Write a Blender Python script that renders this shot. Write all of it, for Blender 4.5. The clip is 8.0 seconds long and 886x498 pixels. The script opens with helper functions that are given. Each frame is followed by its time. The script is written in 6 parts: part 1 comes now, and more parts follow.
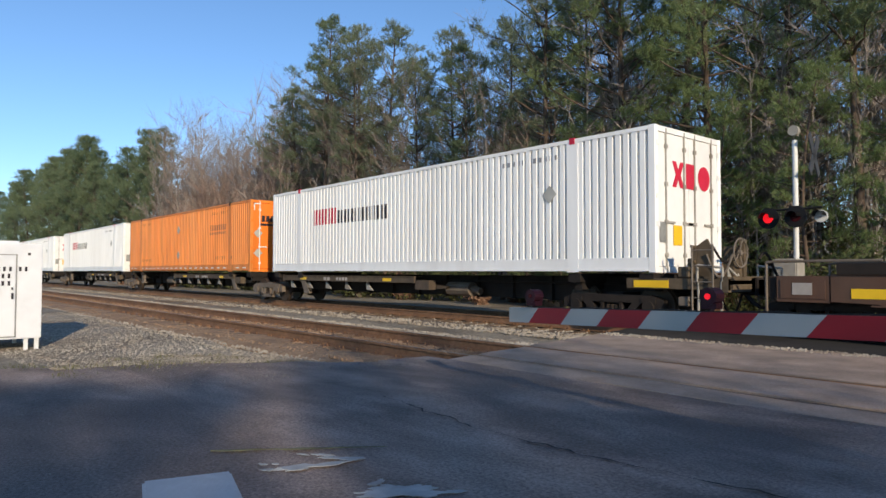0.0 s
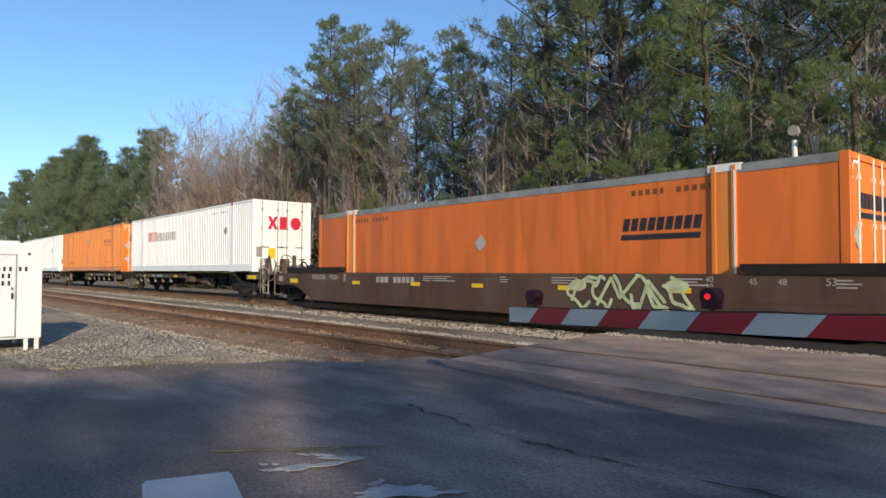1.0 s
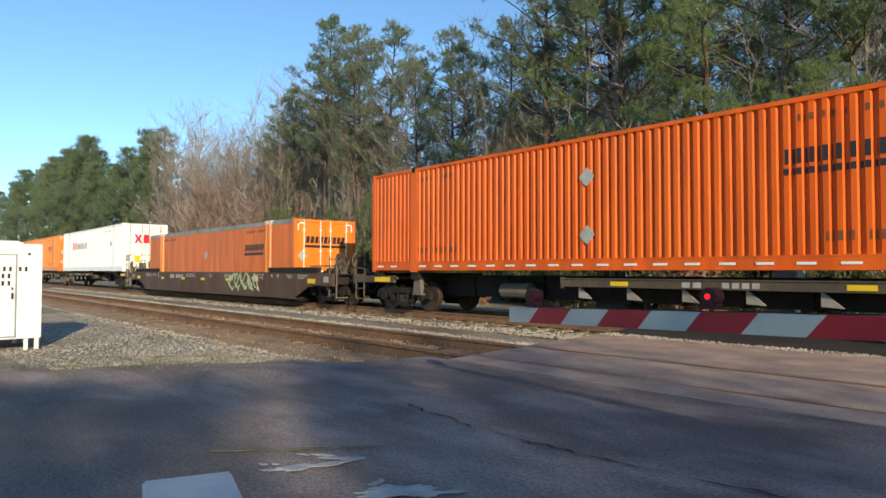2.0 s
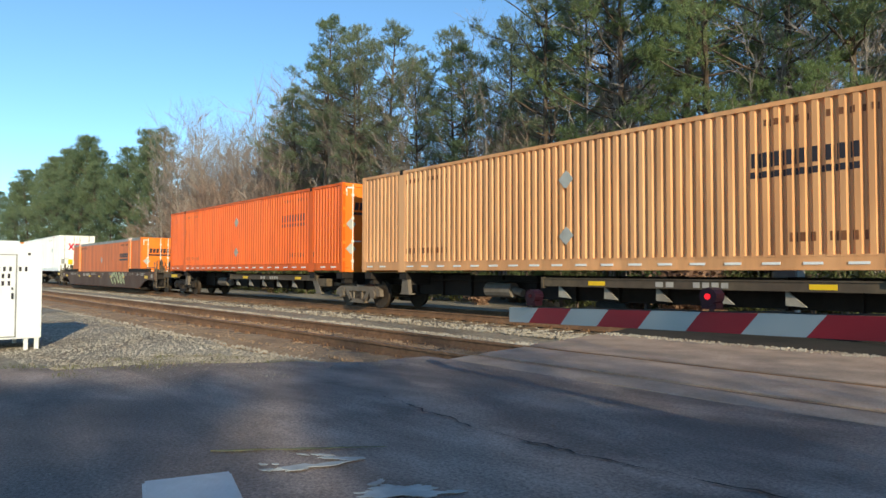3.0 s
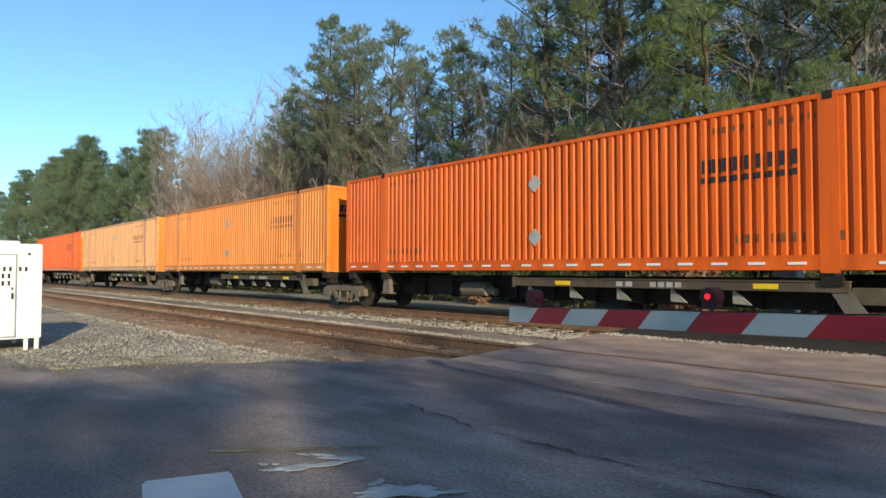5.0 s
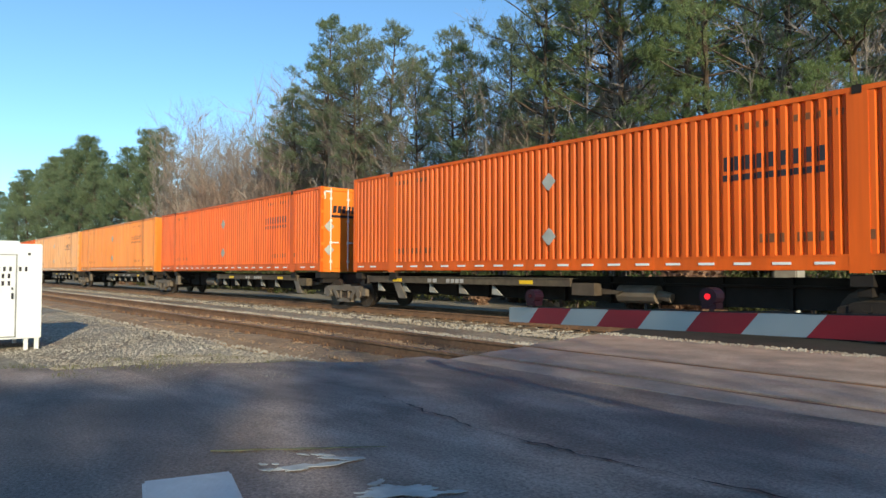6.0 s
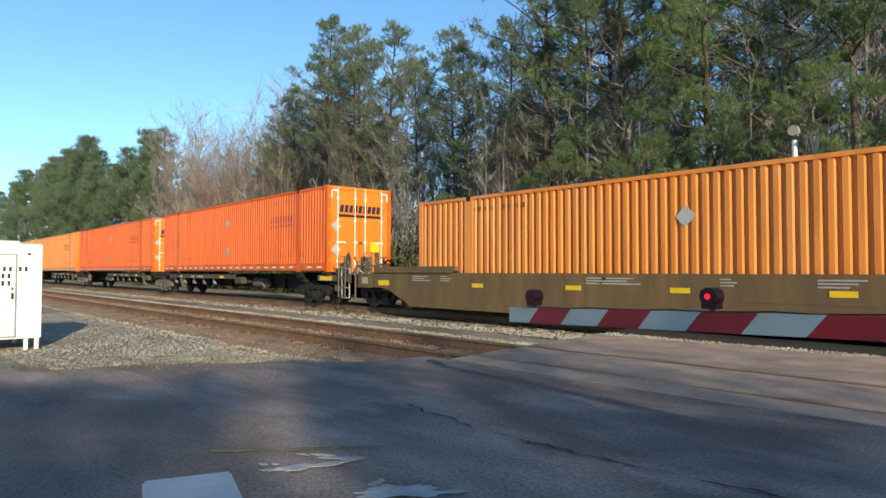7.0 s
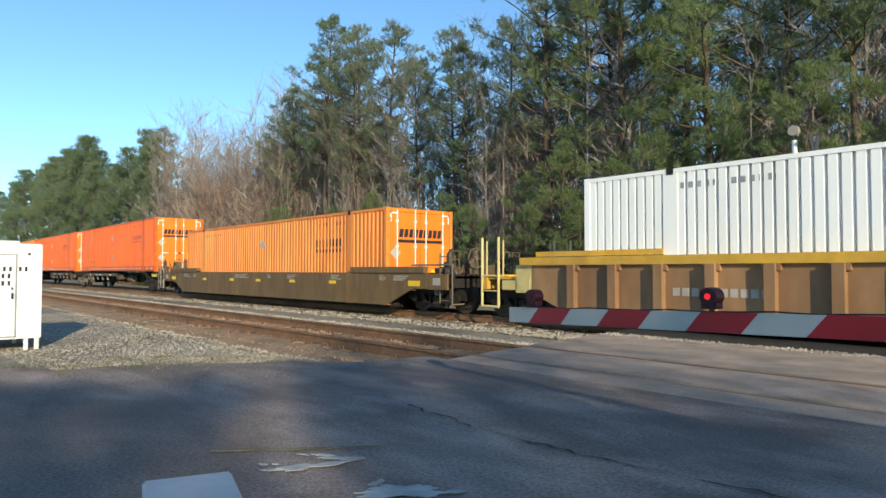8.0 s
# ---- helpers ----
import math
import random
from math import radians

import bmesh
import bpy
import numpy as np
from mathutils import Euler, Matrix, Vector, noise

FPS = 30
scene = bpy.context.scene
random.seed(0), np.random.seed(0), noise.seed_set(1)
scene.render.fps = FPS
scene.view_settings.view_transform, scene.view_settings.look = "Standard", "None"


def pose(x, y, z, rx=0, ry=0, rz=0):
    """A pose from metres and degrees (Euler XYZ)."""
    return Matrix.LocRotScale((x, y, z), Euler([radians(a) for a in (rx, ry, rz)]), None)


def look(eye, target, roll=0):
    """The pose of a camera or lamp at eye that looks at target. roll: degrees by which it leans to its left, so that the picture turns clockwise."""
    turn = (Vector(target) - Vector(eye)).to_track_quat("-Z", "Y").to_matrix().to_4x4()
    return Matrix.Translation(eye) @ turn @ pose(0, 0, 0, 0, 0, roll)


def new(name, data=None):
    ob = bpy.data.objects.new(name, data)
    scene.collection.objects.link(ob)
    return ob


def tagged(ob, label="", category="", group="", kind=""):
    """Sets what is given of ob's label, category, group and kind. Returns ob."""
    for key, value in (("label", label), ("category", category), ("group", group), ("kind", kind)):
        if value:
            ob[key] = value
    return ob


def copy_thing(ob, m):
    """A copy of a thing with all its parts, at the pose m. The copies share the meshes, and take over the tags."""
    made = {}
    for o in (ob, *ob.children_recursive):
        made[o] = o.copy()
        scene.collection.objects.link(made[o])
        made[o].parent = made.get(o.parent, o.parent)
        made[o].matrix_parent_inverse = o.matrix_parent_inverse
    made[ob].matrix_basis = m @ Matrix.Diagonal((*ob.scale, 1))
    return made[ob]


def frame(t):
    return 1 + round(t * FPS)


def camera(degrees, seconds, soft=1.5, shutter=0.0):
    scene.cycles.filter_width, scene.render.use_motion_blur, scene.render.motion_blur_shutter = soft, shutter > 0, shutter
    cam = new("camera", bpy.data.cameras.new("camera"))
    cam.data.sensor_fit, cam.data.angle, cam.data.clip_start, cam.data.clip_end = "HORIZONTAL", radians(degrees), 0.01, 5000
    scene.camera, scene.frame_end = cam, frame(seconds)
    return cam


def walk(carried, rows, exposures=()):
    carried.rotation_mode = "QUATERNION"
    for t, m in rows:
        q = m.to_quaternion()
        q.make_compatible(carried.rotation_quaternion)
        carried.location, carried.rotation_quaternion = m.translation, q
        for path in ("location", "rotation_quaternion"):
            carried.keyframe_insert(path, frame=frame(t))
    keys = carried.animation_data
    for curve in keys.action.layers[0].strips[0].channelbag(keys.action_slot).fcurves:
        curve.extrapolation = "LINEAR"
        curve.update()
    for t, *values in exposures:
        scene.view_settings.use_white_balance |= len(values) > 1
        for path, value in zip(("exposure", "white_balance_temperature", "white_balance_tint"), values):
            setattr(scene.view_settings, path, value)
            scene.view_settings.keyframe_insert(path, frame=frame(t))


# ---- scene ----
# camera on its tripod: 1.12 m above the rail heads
EYE = Vector((0.0, 0.0, 1.121))
cam = camera(66.91, 8.0, soft=1.5)
CAM_POSE = look(EYE, EYE + Vector((-0.75957, 0.64955, 0.03373)), 0.1)
walk(cam, [(0.0, CAM_POSE), (8.0, CAM_POSE)], exposures=[(0.0, -0.27, 6500, 10), (0.6, -0.27, 6500, 10), (1.1, -0.12, 6700, 8), (1.5, 0.03, 6950, 5), (3.0, 0.08, 6650, -1), (6.5, 0.10, 6650, -1), (8.0, 0.17, 6650, -1)])

# ---- daylight: low winter sun from behind the camera ----
SUN_EL, SUN_AZ = radians(18.5), radians(21.0)
TO_SUN = Vector((math.cos(SUN_AZ) * math.cos(SUN_EL), -math.sin(SUN_AZ) * math.cos(SUN_EL), math.sin(SUN_EL)))
world = bpy.data.worlds.new("sky")
scene.world = world
world.use_nodes = True
wn = world.node_tree
sky = wn.nodes.new("ShaderNodeTexSky")
sky.sky_type, sky.sun_disc = "NISHITA", False
sky.sun_elevation = SUN_EL
sky.sun_rotation = math.atan2(TO_SUN.x, TO_SUN.y)
sky.air_density, sky.dust_density, sky.ozone_density = 0.95, 0.0, 4.8
bg = wn.nodes["Background"]
bg.inputs["Strength"].default_value = 0.207
wn.links.new(sky.outputs[0], bg.inputs["Color"])
sun = new("sun", bpy.data.lights.new("sun", "SUN"))
sun.data.energy, sun.data.angle, sun.data.color = 5.3, radians(0.45), (1.0, 0.84, 0.63)
sun.matrix_world = look((60, -22, 22), Vector((60, -22, 22)) - TO_SUN)

TRACK_Y = 12.80      # centre line of the track with the train
NEAR_Y = 6.87        # centre line of the empty track
GAUGE = 1.435
RNG = random.Random(7)


# ---- materials ----
def material(name, base, rough=0.7, metal=0.0, vary=0.25, scale=3.0, stain=None, stain_scale=0.6, stain_amount=0.4,
             bump=0.15, bump_scale=40.0, random_tint=0.0, stretch=(1, 1, 1), spec=0.3, stain2=None, stain2_scale=0.3, stain2_amount=0.6, speckle=0.0, speckle_scale=45.0):
    m = bpy.data.materials.new(name)
    m.use_nodes = True
    nt = m.node_tree
    n, l = nt.nodes, nt.links
    b = n["Principled BSDF"]
    b.inputs["Roughness"].default_value = rough
    b.inputs["Metallic"].default_value = metal
    b.inputs["Specular IOR Level"].default_value = spec
    co = n.new("ShaderNodeTexCoord")
    mp = n.new("ShaderNodeMapping")
    mp.inputs["Scale"].default_value = stretch
    l.new(co.outputs["Object"], mp.inputs["Vector"])
    fine = n.new("ShaderNodeTexNoise")
    fine.inputs["Scale"].default_value, fine.inputs["Detail"].default_value = scale, 6
    l.new(mp.outputs[0], fine.inputs["Vector"])
    ramp = n.new("ShaderNodeMapRange")
    ramp.inputs["From Min"].default_value, ramp.inputs["From Max"].default_value = 0.3, 0.7
    ramp.inputs["To Min"].default_value, ramp.inputs["To Max"].default_value = 1 - vary, 1 + vary
    l.new(fine.outputs["Fac"], ramp.inputs["Value"])
    mul = n.new("ShaderNodeVectorMath")
    mul.operation = "SCALE"
    mul.inputs[0].default_value = base[:3]
    l.new(ramp.outputs[0], mul.inputs["Scale"])
    colour = mul.outputs[0]
    if stain:
        big = n.new("ShaderNodeTexNoise")
        big.inputs["Scale"].default_value, big.inputs["Detail"].default_value = stain_scale, 5
        l.new(mp.outputs[0], big.inputs["Vector"])
        edge = n.new("ShaderNodeMapRange")
        edge.inputs["From Min"].default_value, edge.inputs["From Max"].default_value = 0.45, 0.7
        edge.inputs["To Max"].default_value = stain_amount
        l.new(big.outputs["Fac"], edge.inputs["Value"])
        mix = n.new("ShaderNodeMix")
        mix.data_type = "RGBA"
        l.new(edge.outputs[0], mix.inputs["Factor"])
        l.new(colour, mix.inputs["A"])
        mix.inputs["B"].default_value = (*stain, 1)
        colour = mix.outputs["Result"]
    if stain2:
        wide = n.new("ShaderNodeTexNoise")
        wide.inputs["Scale"].default_value, wide.inputs["Detail"].default_value = stain2_scale, 7
        wide.inputs["Distortion"].default_value = 0.8
        l.new(mp.outputs[0], wide.inputs["Vector"])
        rim = n.new("ShaderNodeMapRange")
        rim.inputs["From Min"].default_value, rim.inputs["From Max"].default_value = 0.47, 0.60
        rim.inputs["To Max"].default_value = stain2_amount
        l.new(wide.outputs["Fac"], rim.inputs["Value"])
        mix3 = n.new("ShaderNodeMix")
        mix3.data_type = "RGBA"
        l.new(rim.outputs[0], mix3.inputs["Factor"])
        l.new(colour, mix3.inputs["A"])
        mix3.inputs["B"].default_value = (*stain2, 1)
        colour = mix3.outputs["Result"]
    if speckle:
        dots = n.new("ShaderNodeTexNoise")
        dots.inputs["Scale"].default_value, dots.inputs["Detail"].default_value = speckle_scale, 8
        dots.inputs["Roughness"].default_value = 0.75
        l.new(co.outputs["Object"], dots.inputs["Vector"])
        sp = n.new("ShaderNodeMapRange")
        sp.inputs["From Min"].default_value, sp.inputs["From Max"].default_value = 0.3, 0.7
        sp.inputs["To Min"].default_value, sp.inputs["To Max"].default_value = 1 - speckle, 1 + speckle
        l.new(dots.outputs["Fac"], sp.inputs["Value"])
        mul3 = n.new("ShaderNodeVectorMath")
        mul3.operation = "SCALE"
        l.new(colour, mul3.inputs[0])
        l.new(sp.outputs[0], mul3.inputs["Scale"])
        colour = mul3.outputs[0]
    if random_tint:
        info = n.new("ShaderNodeObjectInfo")
        tint = n.new("ShaderNodeMapRange")
        tint.inputs["To Min"].default_value, tint.inputs["To Max"].default_value = 1 - random_tint, 1 + random_tint
        l.new(info.outputs["Random"], tint.inputs["Value"])
        mul2 = n.new("ShaderNodeVectorMath")
        mul2.operation = "SCALE"
        l.new(colour, mul2.inputs[0])
        l.new(tint.outputs[0], mul2.inputs["Scale"])
        colour = mul2.outputs[0]
    l.new(colour, b.inputs["Base Color"])
    if bump:
        grain = n.new("ShaderNodeTexNoise")
        grain.inputs["Scale"].default_value, grain.inputs["Detail"].default_value = bump_scale, 4
        l.new(co.outputs["Object"], grain.inputs["Vector"])
        bp = n.new("ShaderNodeBump")
        bp.inputs["Strength"].default_value, bp.inputs["Distance"].default_value = bump, 0.02
        l.new(grain.outputs["Fac"], bp.inputs["Height"])
        l.new(bp.outputs[0], b.inputs["Normal"])
    return m


def leafy(name, base, other, through_light=0.25):
    """Needles or leaves: colour differs from clump to clump; some light comes through."""
    m = bpy.data.materials.new(name)
    m.use_nodes = True
    nt = m.node_tree
    n, l = nt.nodes, nt.links
    b = n["Principled BSDF"]
    b.inputs["Roughness"].default_value = 0.55
    b.inputs["Specular IOR Level"].default_value = 0.3
    co = n.new("ShaderNodeTexCoord")
    no = n.new("ShaderNodeTexNoise")
    no.inputs["Scale"].default_value, no.inputs["Detail"].default_value = 0.9, 4
    l.new(co.outputs["Object"], no.inputs["Vector"])
    geo = n.new("ShaderNodeNewGeometry")
    info = n.new("ShaderNodeObjectInfo")
    add = n.new("ShaderNodeMath")
    add.operation = "MULTIPLY_ADD"
    add.inputs[1].default_value = 0.45
    l.new(geo.outputs["Random Per Island"], add.inputs[0])
    add2 = n.new("ShaderNodeMath")
    add2.operation = "MULTIPLY_ADD"
    add2.inputs[1].default_value = 0.3
    l.new(info.outputs["Random"], add2.inputs[0])
    l.new(no.outputs["Fac"], add2.inputs[2])
    l.new(add2.outputs[0], add.inputs[2])
    ra = n.new("ShaderNodeMapRange")
    ra.inputs["From Min"].default_value, ra.inputs["From Max"].default_value = 0.4, 1.15
    l.new(add.outputs[0], ra.inputs["Value"])
    mix = n.new("ShaderNodeMix")
    mix.data_type = "RGBA"
    mix.inputs["A"].default_value, mix.inputs["B"].default_value = (*base, 1), (*other, 1)
    l.new(ra.outputs[0], mix.inputs["Factor"])
    l.new(mix.outputs["Result"], b.inputs["Base Color"])
    tr = n.new("ShaderNodeBsdfTranslucent")
    l.new(mix.outputs["Result"], tr.inputs["Color"])
    ms = n.new("ShaderNodeMixShader")
    ms.inputs[0].default_value = through_light
    l.new(b.outputs[0], ms.inputs[1])
    l.new(tr.outputs[0], ms.inputs[2])
    l.new(ms.outputs[0], n["Material Output"].inputs["Surface"])
    return m


def glowing(name, colour, strength):
    m = bpy.data.materials.new(name)
    m.use_nodes = True
    b = m.node_tree.nodes["Principled BSDF"]
    b.inputs["Base Color"].default_value = (*colour, 1)
    b.inputs["Emission Color"].default_value = (*colour, 1)
    b.inputs["Emission Strength"].default_value = strength
    return m


DIRT = (0.16, 0.11, 0.07)
WHITE = material("white_paint", (0.92, 0.915, 0.89), 0.42, vary=0.03, scale=2, stain=(0.62, 0.59, 0.53), stain_amount=0.22, bump=0.03, stretch=(1.6, 1.6, 0.25))
WHITE_DOOR = material("white_door_paint", (0.82, 0.81, 0.78), 0.45, vary=0.04, stain=(0.5, 0.46, 0.4), stain_amount=0.2, bump=0.03)


def orange(name, base, fade):
    return material(name, base, 0.5, vary=0.12, scale=1.2, stain=fade, stain_scale=0.5, stain_amount=0.5, bump=0.04, stretch=(1.6, 1.6, 0.22), stain2=(base[0] * 0.55, base[1] * 0.55, base[2] * 0.6), stain2_scale=1.1, stain2_amount=0.38)


ORANGE = orange("orange_paint", (0.76, 0.118, 0.008), (0.72, 0.15, 0.02))
ORANGE_FADED = orange("faded_orange_paint", (0.72, 0.345, 0.145), (0.76, 0.44, 0.22))
ORANGE_PALE = orange("pale_orange_paint", (0.77, 0.24, 0.042), (0.75, 0.32, 0.095))
ORANGE_DOOR = orange("orange_door_paint", (0.82, 0.205, 0.022), (0.80, 0.25, 0.05))
ORANGE_FLAT = orange("flat_orange_paint", (0.74, 0.17, 0.03), (0.62, 0.16, 0.04))
GREY_RAIL = material("grey_aluminium", (0.30, 0.30, 0.28), 0.5, 0.3, stain=DIRT)
BROWN = material("brown_car_paint", (0.092, 0.047, 0.03), 0.65, vary=0.2, stain=(0.14, 0.10, 0.075), stain_amount=0.6, scale=4, stretch=(1, 1, 0.3))
OLIVE = material("weathered_olive_car_paint", (0.165, 0.102, 0.043), 0.7, vary=0.2, stain=(0.12, 0.075, 0.045), stain_amount=0.8, scale=4, stretch=(1, 1, 0.3))
TTX_YELLOW = material("yellow_car_paint", (0.62, 0.36, 0.05), 0.6, vary=0.15, stain=(0.35, 0.2, 0.07), stain_amount=0.6)
PALE_YELLOW = material("pale_yellow_paint", (0.60, 0.49, 0.21), 0.55, vary=0.12, stain=(0.42, 0.28, 0.12), stain_amount=0.5, scale=5)
TAN_BROWN = material("rusty_tan_paint", (0.30, 0.17, 0.085), 0.75, vary=0.2, stain=(0.17, 0.09, 0.05), stain_amount=0.7, stretch=(1, 1, 0.4))
UNDER = material("grimy_underframe_steel", (0.017, 0.013, 0.011), 0.8, vary=0.3, stain=(0.038, 0.028, 0.022), stain_amount=0.5, scale=5)
SILL = material("grimy_sill_paint", (0.105, 0.078, 0.05), 0.75, vary=0.3, stain=(0.07, 0.05, 0.04), stain_amount=0.8, scale=5)
LIGHT_STEEL = material("dusty_grey_steel", (0.34, 0.32, 0.28), 0.7, vary=0.2, stain=DIRT, stain_amount=0.6, scale=4)
BRACE = material("dusty_brace_steel", (0.155, 0.13, 0.105), 0.75, vary=0.2, stain=DIRT, stain_amount=0.6, scale=4)
WHEEL = material("rolled_wheel_steel", (0.075, 0.055, 0.042), 0.6, 0.4, vary=0.2, stain=(0.07, 0.05, 0.035), stain_amount=0.7)
REFLECT_YELLOW = material("yellow_reflector", (0.80, 0.50, 0.02), 0.4, vary=0.08, bump=0)
REFLECT_WHITE = material("white_reflector_tape", (0.78, 0.76, 0.72), 0.4, vary=0.08, bump=0)
INK = material("black_lettering", (0.03, 0.025, 0.03), 0.5, vary=0.2, bump=0)
RED_INK = material("red_lettering", (0.55, 0.02, 0.05), 0.5, vary=0.1, bump=0)
FAINT_INK = material("weathered_brown_lettering", (0.20, 0.075, 0.03), 0.6, vary=0.3, bump=0)
GREY_INK = material("weathered_grey_lettering", (0.30, 0.30, 0.31), 0.6, vary=0.3, bump=0)
PALE_INK = material("pale_lettering", (0.40, 0.36, 0.32), 0.6, vary=0.2, bump=0)
PLACARD = material("grey_placard_patch", (0.40, 0.40, 0.37), 0.6, vary=0.15, bump=0)
GRAFFITI = material("pale_green_spray_paint", (0.50, 0.52, 0.30), 0.6, vary=0.25, scale=6, bump=0)
GRAFFITI_DARK = material("dark_green_spray_paint", (0.04, 0.06, 0.03), 0.6, vary=0.2, bump=0)
RUST = material("rusty_rail_steel", (0.23, 0.125, 0.068), 0.75, 0.1, vary=0.25, stain=(0.09, 0.05, 0.03), stain_amount=0.7, scale=9)
RAILHEAD = material("worn_railhead_steel", (0.15, 0.10, 0.07), 0.45, 0.5, vary=0.2, stain=(0.14, 0.08, 0.05), stain_amount=0.7)
TIE = material("weathered_tie_wood", (0.135, 0.092, 0.06), 0.9, vary=0.35, scale=6, stain=(0.20, 0.145, 0.10), stain_amount=0.6, stretch=(6, 0.6, 3), bump=0.5, random_tint=0.3)
# ballast in a darker colour that carries the shade beneath the train
BED_SHADED = material("shade_darkened_ballast", (0.17, 0.14, 0.11), 0.95, vary=0.35, scale=12, stain=(0.08, 0.062, 0.05), stain_scale=1.0, stain_amount=0.7, bump=0.9, bump_scale=25)
GRAVEL = material("roadside_gravel", (0.25, 0.225, 0.185), 0.9, vary=0.35, scale=3.0, stain=(0.13, 0.10, 0.075), stain_amount=0.6, stain_scale=0.8)
RUSTY_STONE = material("rust_dusted_stone", (0.33, 0.215, 0.13), 0.9, vary=0.35, scale=3.0, stain=(0.16, 0.10, 0.06), stain_amount=0.7, stain_scale=1.2)
STONE = material("ballast_stone", (0.36, 0.32, 0.26), 0.9, vary=0.3, scale=2.5, stain=(0.18, 0.13, 0.09), stain_amount=0.7, stain_scale=1.2)
BED = material("rust_dusted_ballast", (0.33, 0.215, 0.125), 0.95, vary=0.3, scale=14, stain=(0.17, 0.11, 0.07), stain_scale=1.5, stain_amount=0.7, bump=0.9, bump_scale=25)
BARK = material("pine_bark", (0.095, 0.068, 0.050), 0.95, vary=0.4, scale=5, stain=(0.17, 0.13, 0.105), stain_amount=0.6, stretch=(2, 2, 0.5), bump=0.6, bump_scale=9)
GREY_BARK = material("bare_tree_bark", (0.21, 0.16, 0.13), 0.95, vary=0.3, scale=4, stain=(0.36, 0.30, 0.26), stain_amount=0.6, bump=0.3, random_tint=0.3)
# near-black panel colour paints in the shadowed strip along the train's track
PANEL_SHADED = material("shade_dark_crossing_panel", (0.03, 0.028, 0.026), 0.8, vary=0.3, stain=(0.07, 0.06, 0.05), stain_amount=0.5)
CROSSBUCK_BACK = material("dull_grey_sign_back", (0.05, 0.055, 0.065), 0.6, vary=0.15)
PALE_BARK = material("pale_bare_tree_bark", (0.31, 0.27, 0.24), 0.95, vary=0.3, scale=4, stain=(0.26, 0.21, 0.18), stain_amount=0.6, bump=0.3, random_tint=0.25)
RED_BARK = material("reddish_brush_bark", (0.25, 0.175, 0.14), 0.95, vary=0.3, scale=4, stain=(0.34, 0.26, 0.21), stain_amount=0.6, bump=0.3, random_tint=0.3)
NEEDLES = leafy("pine_needles", (0.12, 0.165, 0.10), (0.28, 0.315, 0.19), 0.45)
NEEDLES_YOUNG = leafy("fresh_pine_needles", (0.108, 0.168, 0.068), (0.255, 0.312, 0.13), 0.44)
NEEDLES_DARK = leafy("dark_pine_needles", (0.095, 0.150, 0.080), (0.22, 0.27, 0.145), 0.44)
SHRUB_LEAF = leafy("evergreen_shrub_leaves", (0.05, 0.065, 0.022), (0.14, 0.15, 0.06), 0.35)
DRY_LEAF = leafy("dry_brown_leaves", (0.20, 0.11, 0.07), (0.40, 0.25, 0.17), 0.35)
GRASS = leafy("winter_grass", (0.07, 0.085, 0.03), (0.19, 0.18, 0.08), 0.3)
SIGNAL_WHITE = material("aluminium_mast_paint", (0.70, 0.70, 0.67), 0.45, vary=0.06, bump=0.05)
SIGNAL_BLACK = material("black_signal_paint", (0.015, 0.015, 0.016), 0.5, vary=0.2, bump=0.05)
ARM_WHITE = material("white_gate_sheeting", (0.39, 0.385, 0.355), 0.5, vary=0.06, stain=(0.30, 0.31, 0.30), stain_amount=0.5, bump=0.03)
ARM_RED = material("red_gate_sheeting", (0.30, 0.011, 0.016), 0.5, vary=0.08, stain=(0.26, 0.015, 0.02), stain_amount=0.5, bump=0.03)
LAMP_LIT = glowing("lit_red_lens", (0.9, 0.01, 0.02), 1.1)
LAMP_HOUSING = material("dark_maroon_lamp_housing", (0.035, 0.006, 0.012), 0.45, vary=0.2, bump=0)
LAMP_OFF = material("dark_red_lens", (0.05, 0.004, 0.007), 0.25, vary=0.1, bump=0)
CABINET = material("silver_cabinet_paint", (0.74, 0.75, 0.76), 0.5, vary=0.06, scale=1.5, stain=(0.42, 0.44, 0.46), stain_scale=1.4, stain_amount=0.45, bump=0.04)
PATCH_WHITE = material("worn_white_road_paint", (0.42, 0.42, 0.40), 0.8, vary=0.2, scale=8, stain=(0.2, 0.2, 0.2), stain_scale=5, stain_amount=0.6)
PATCH_YELLOW = material("worn_yellow_road_paint", (0.15, 0.14, 0.075), 0.85, vary=0.4, scale=8)
CRACK = material("dark_crack_sealant", (0.018, 0.018, 0.018), 0.7, vary=0.2)
COVER = material("galvanised_cover", (0.44, 0.47, 0.48), 0.5, 0.2, vary=0.15, stain=(0.30, 0.33, 0.33), stain_amount=0.7, stain_scale=2.5)


# ---- mesh helpers ----
def box(bm, x0, x1, y0, y1, z0, z1):
    vs = [bm.verts.new((x, y, z)) for x in (x0, x1) for y in (y0, y1) for z in (z0, z1)]
    for f in ((0, 1, 3, 2), (4, 6, 7, 5), (0, 4, 5, 1), (2, 3, 7, 6), (0, 2, 6, 4), (1, 5, 7, 3)):
        bm.faces.new([vs[i] for i in f])


def prism(bm, outline, y0, y1):
    """An outline in x and z, given thickness in y."""
    a = [bm.verts.new((x, y0, z)) for x, z in outline]
    b = [bm.verts.new((x, y1, z)) for x, z in outline]
    bm.faces.new(a)
    bm.faces.new(b[::-1])
    for i in range(len(a)):
        j = (i + 1) % len(a)
        bm.faces.new((a[j], a[i], b[i], b[j]))


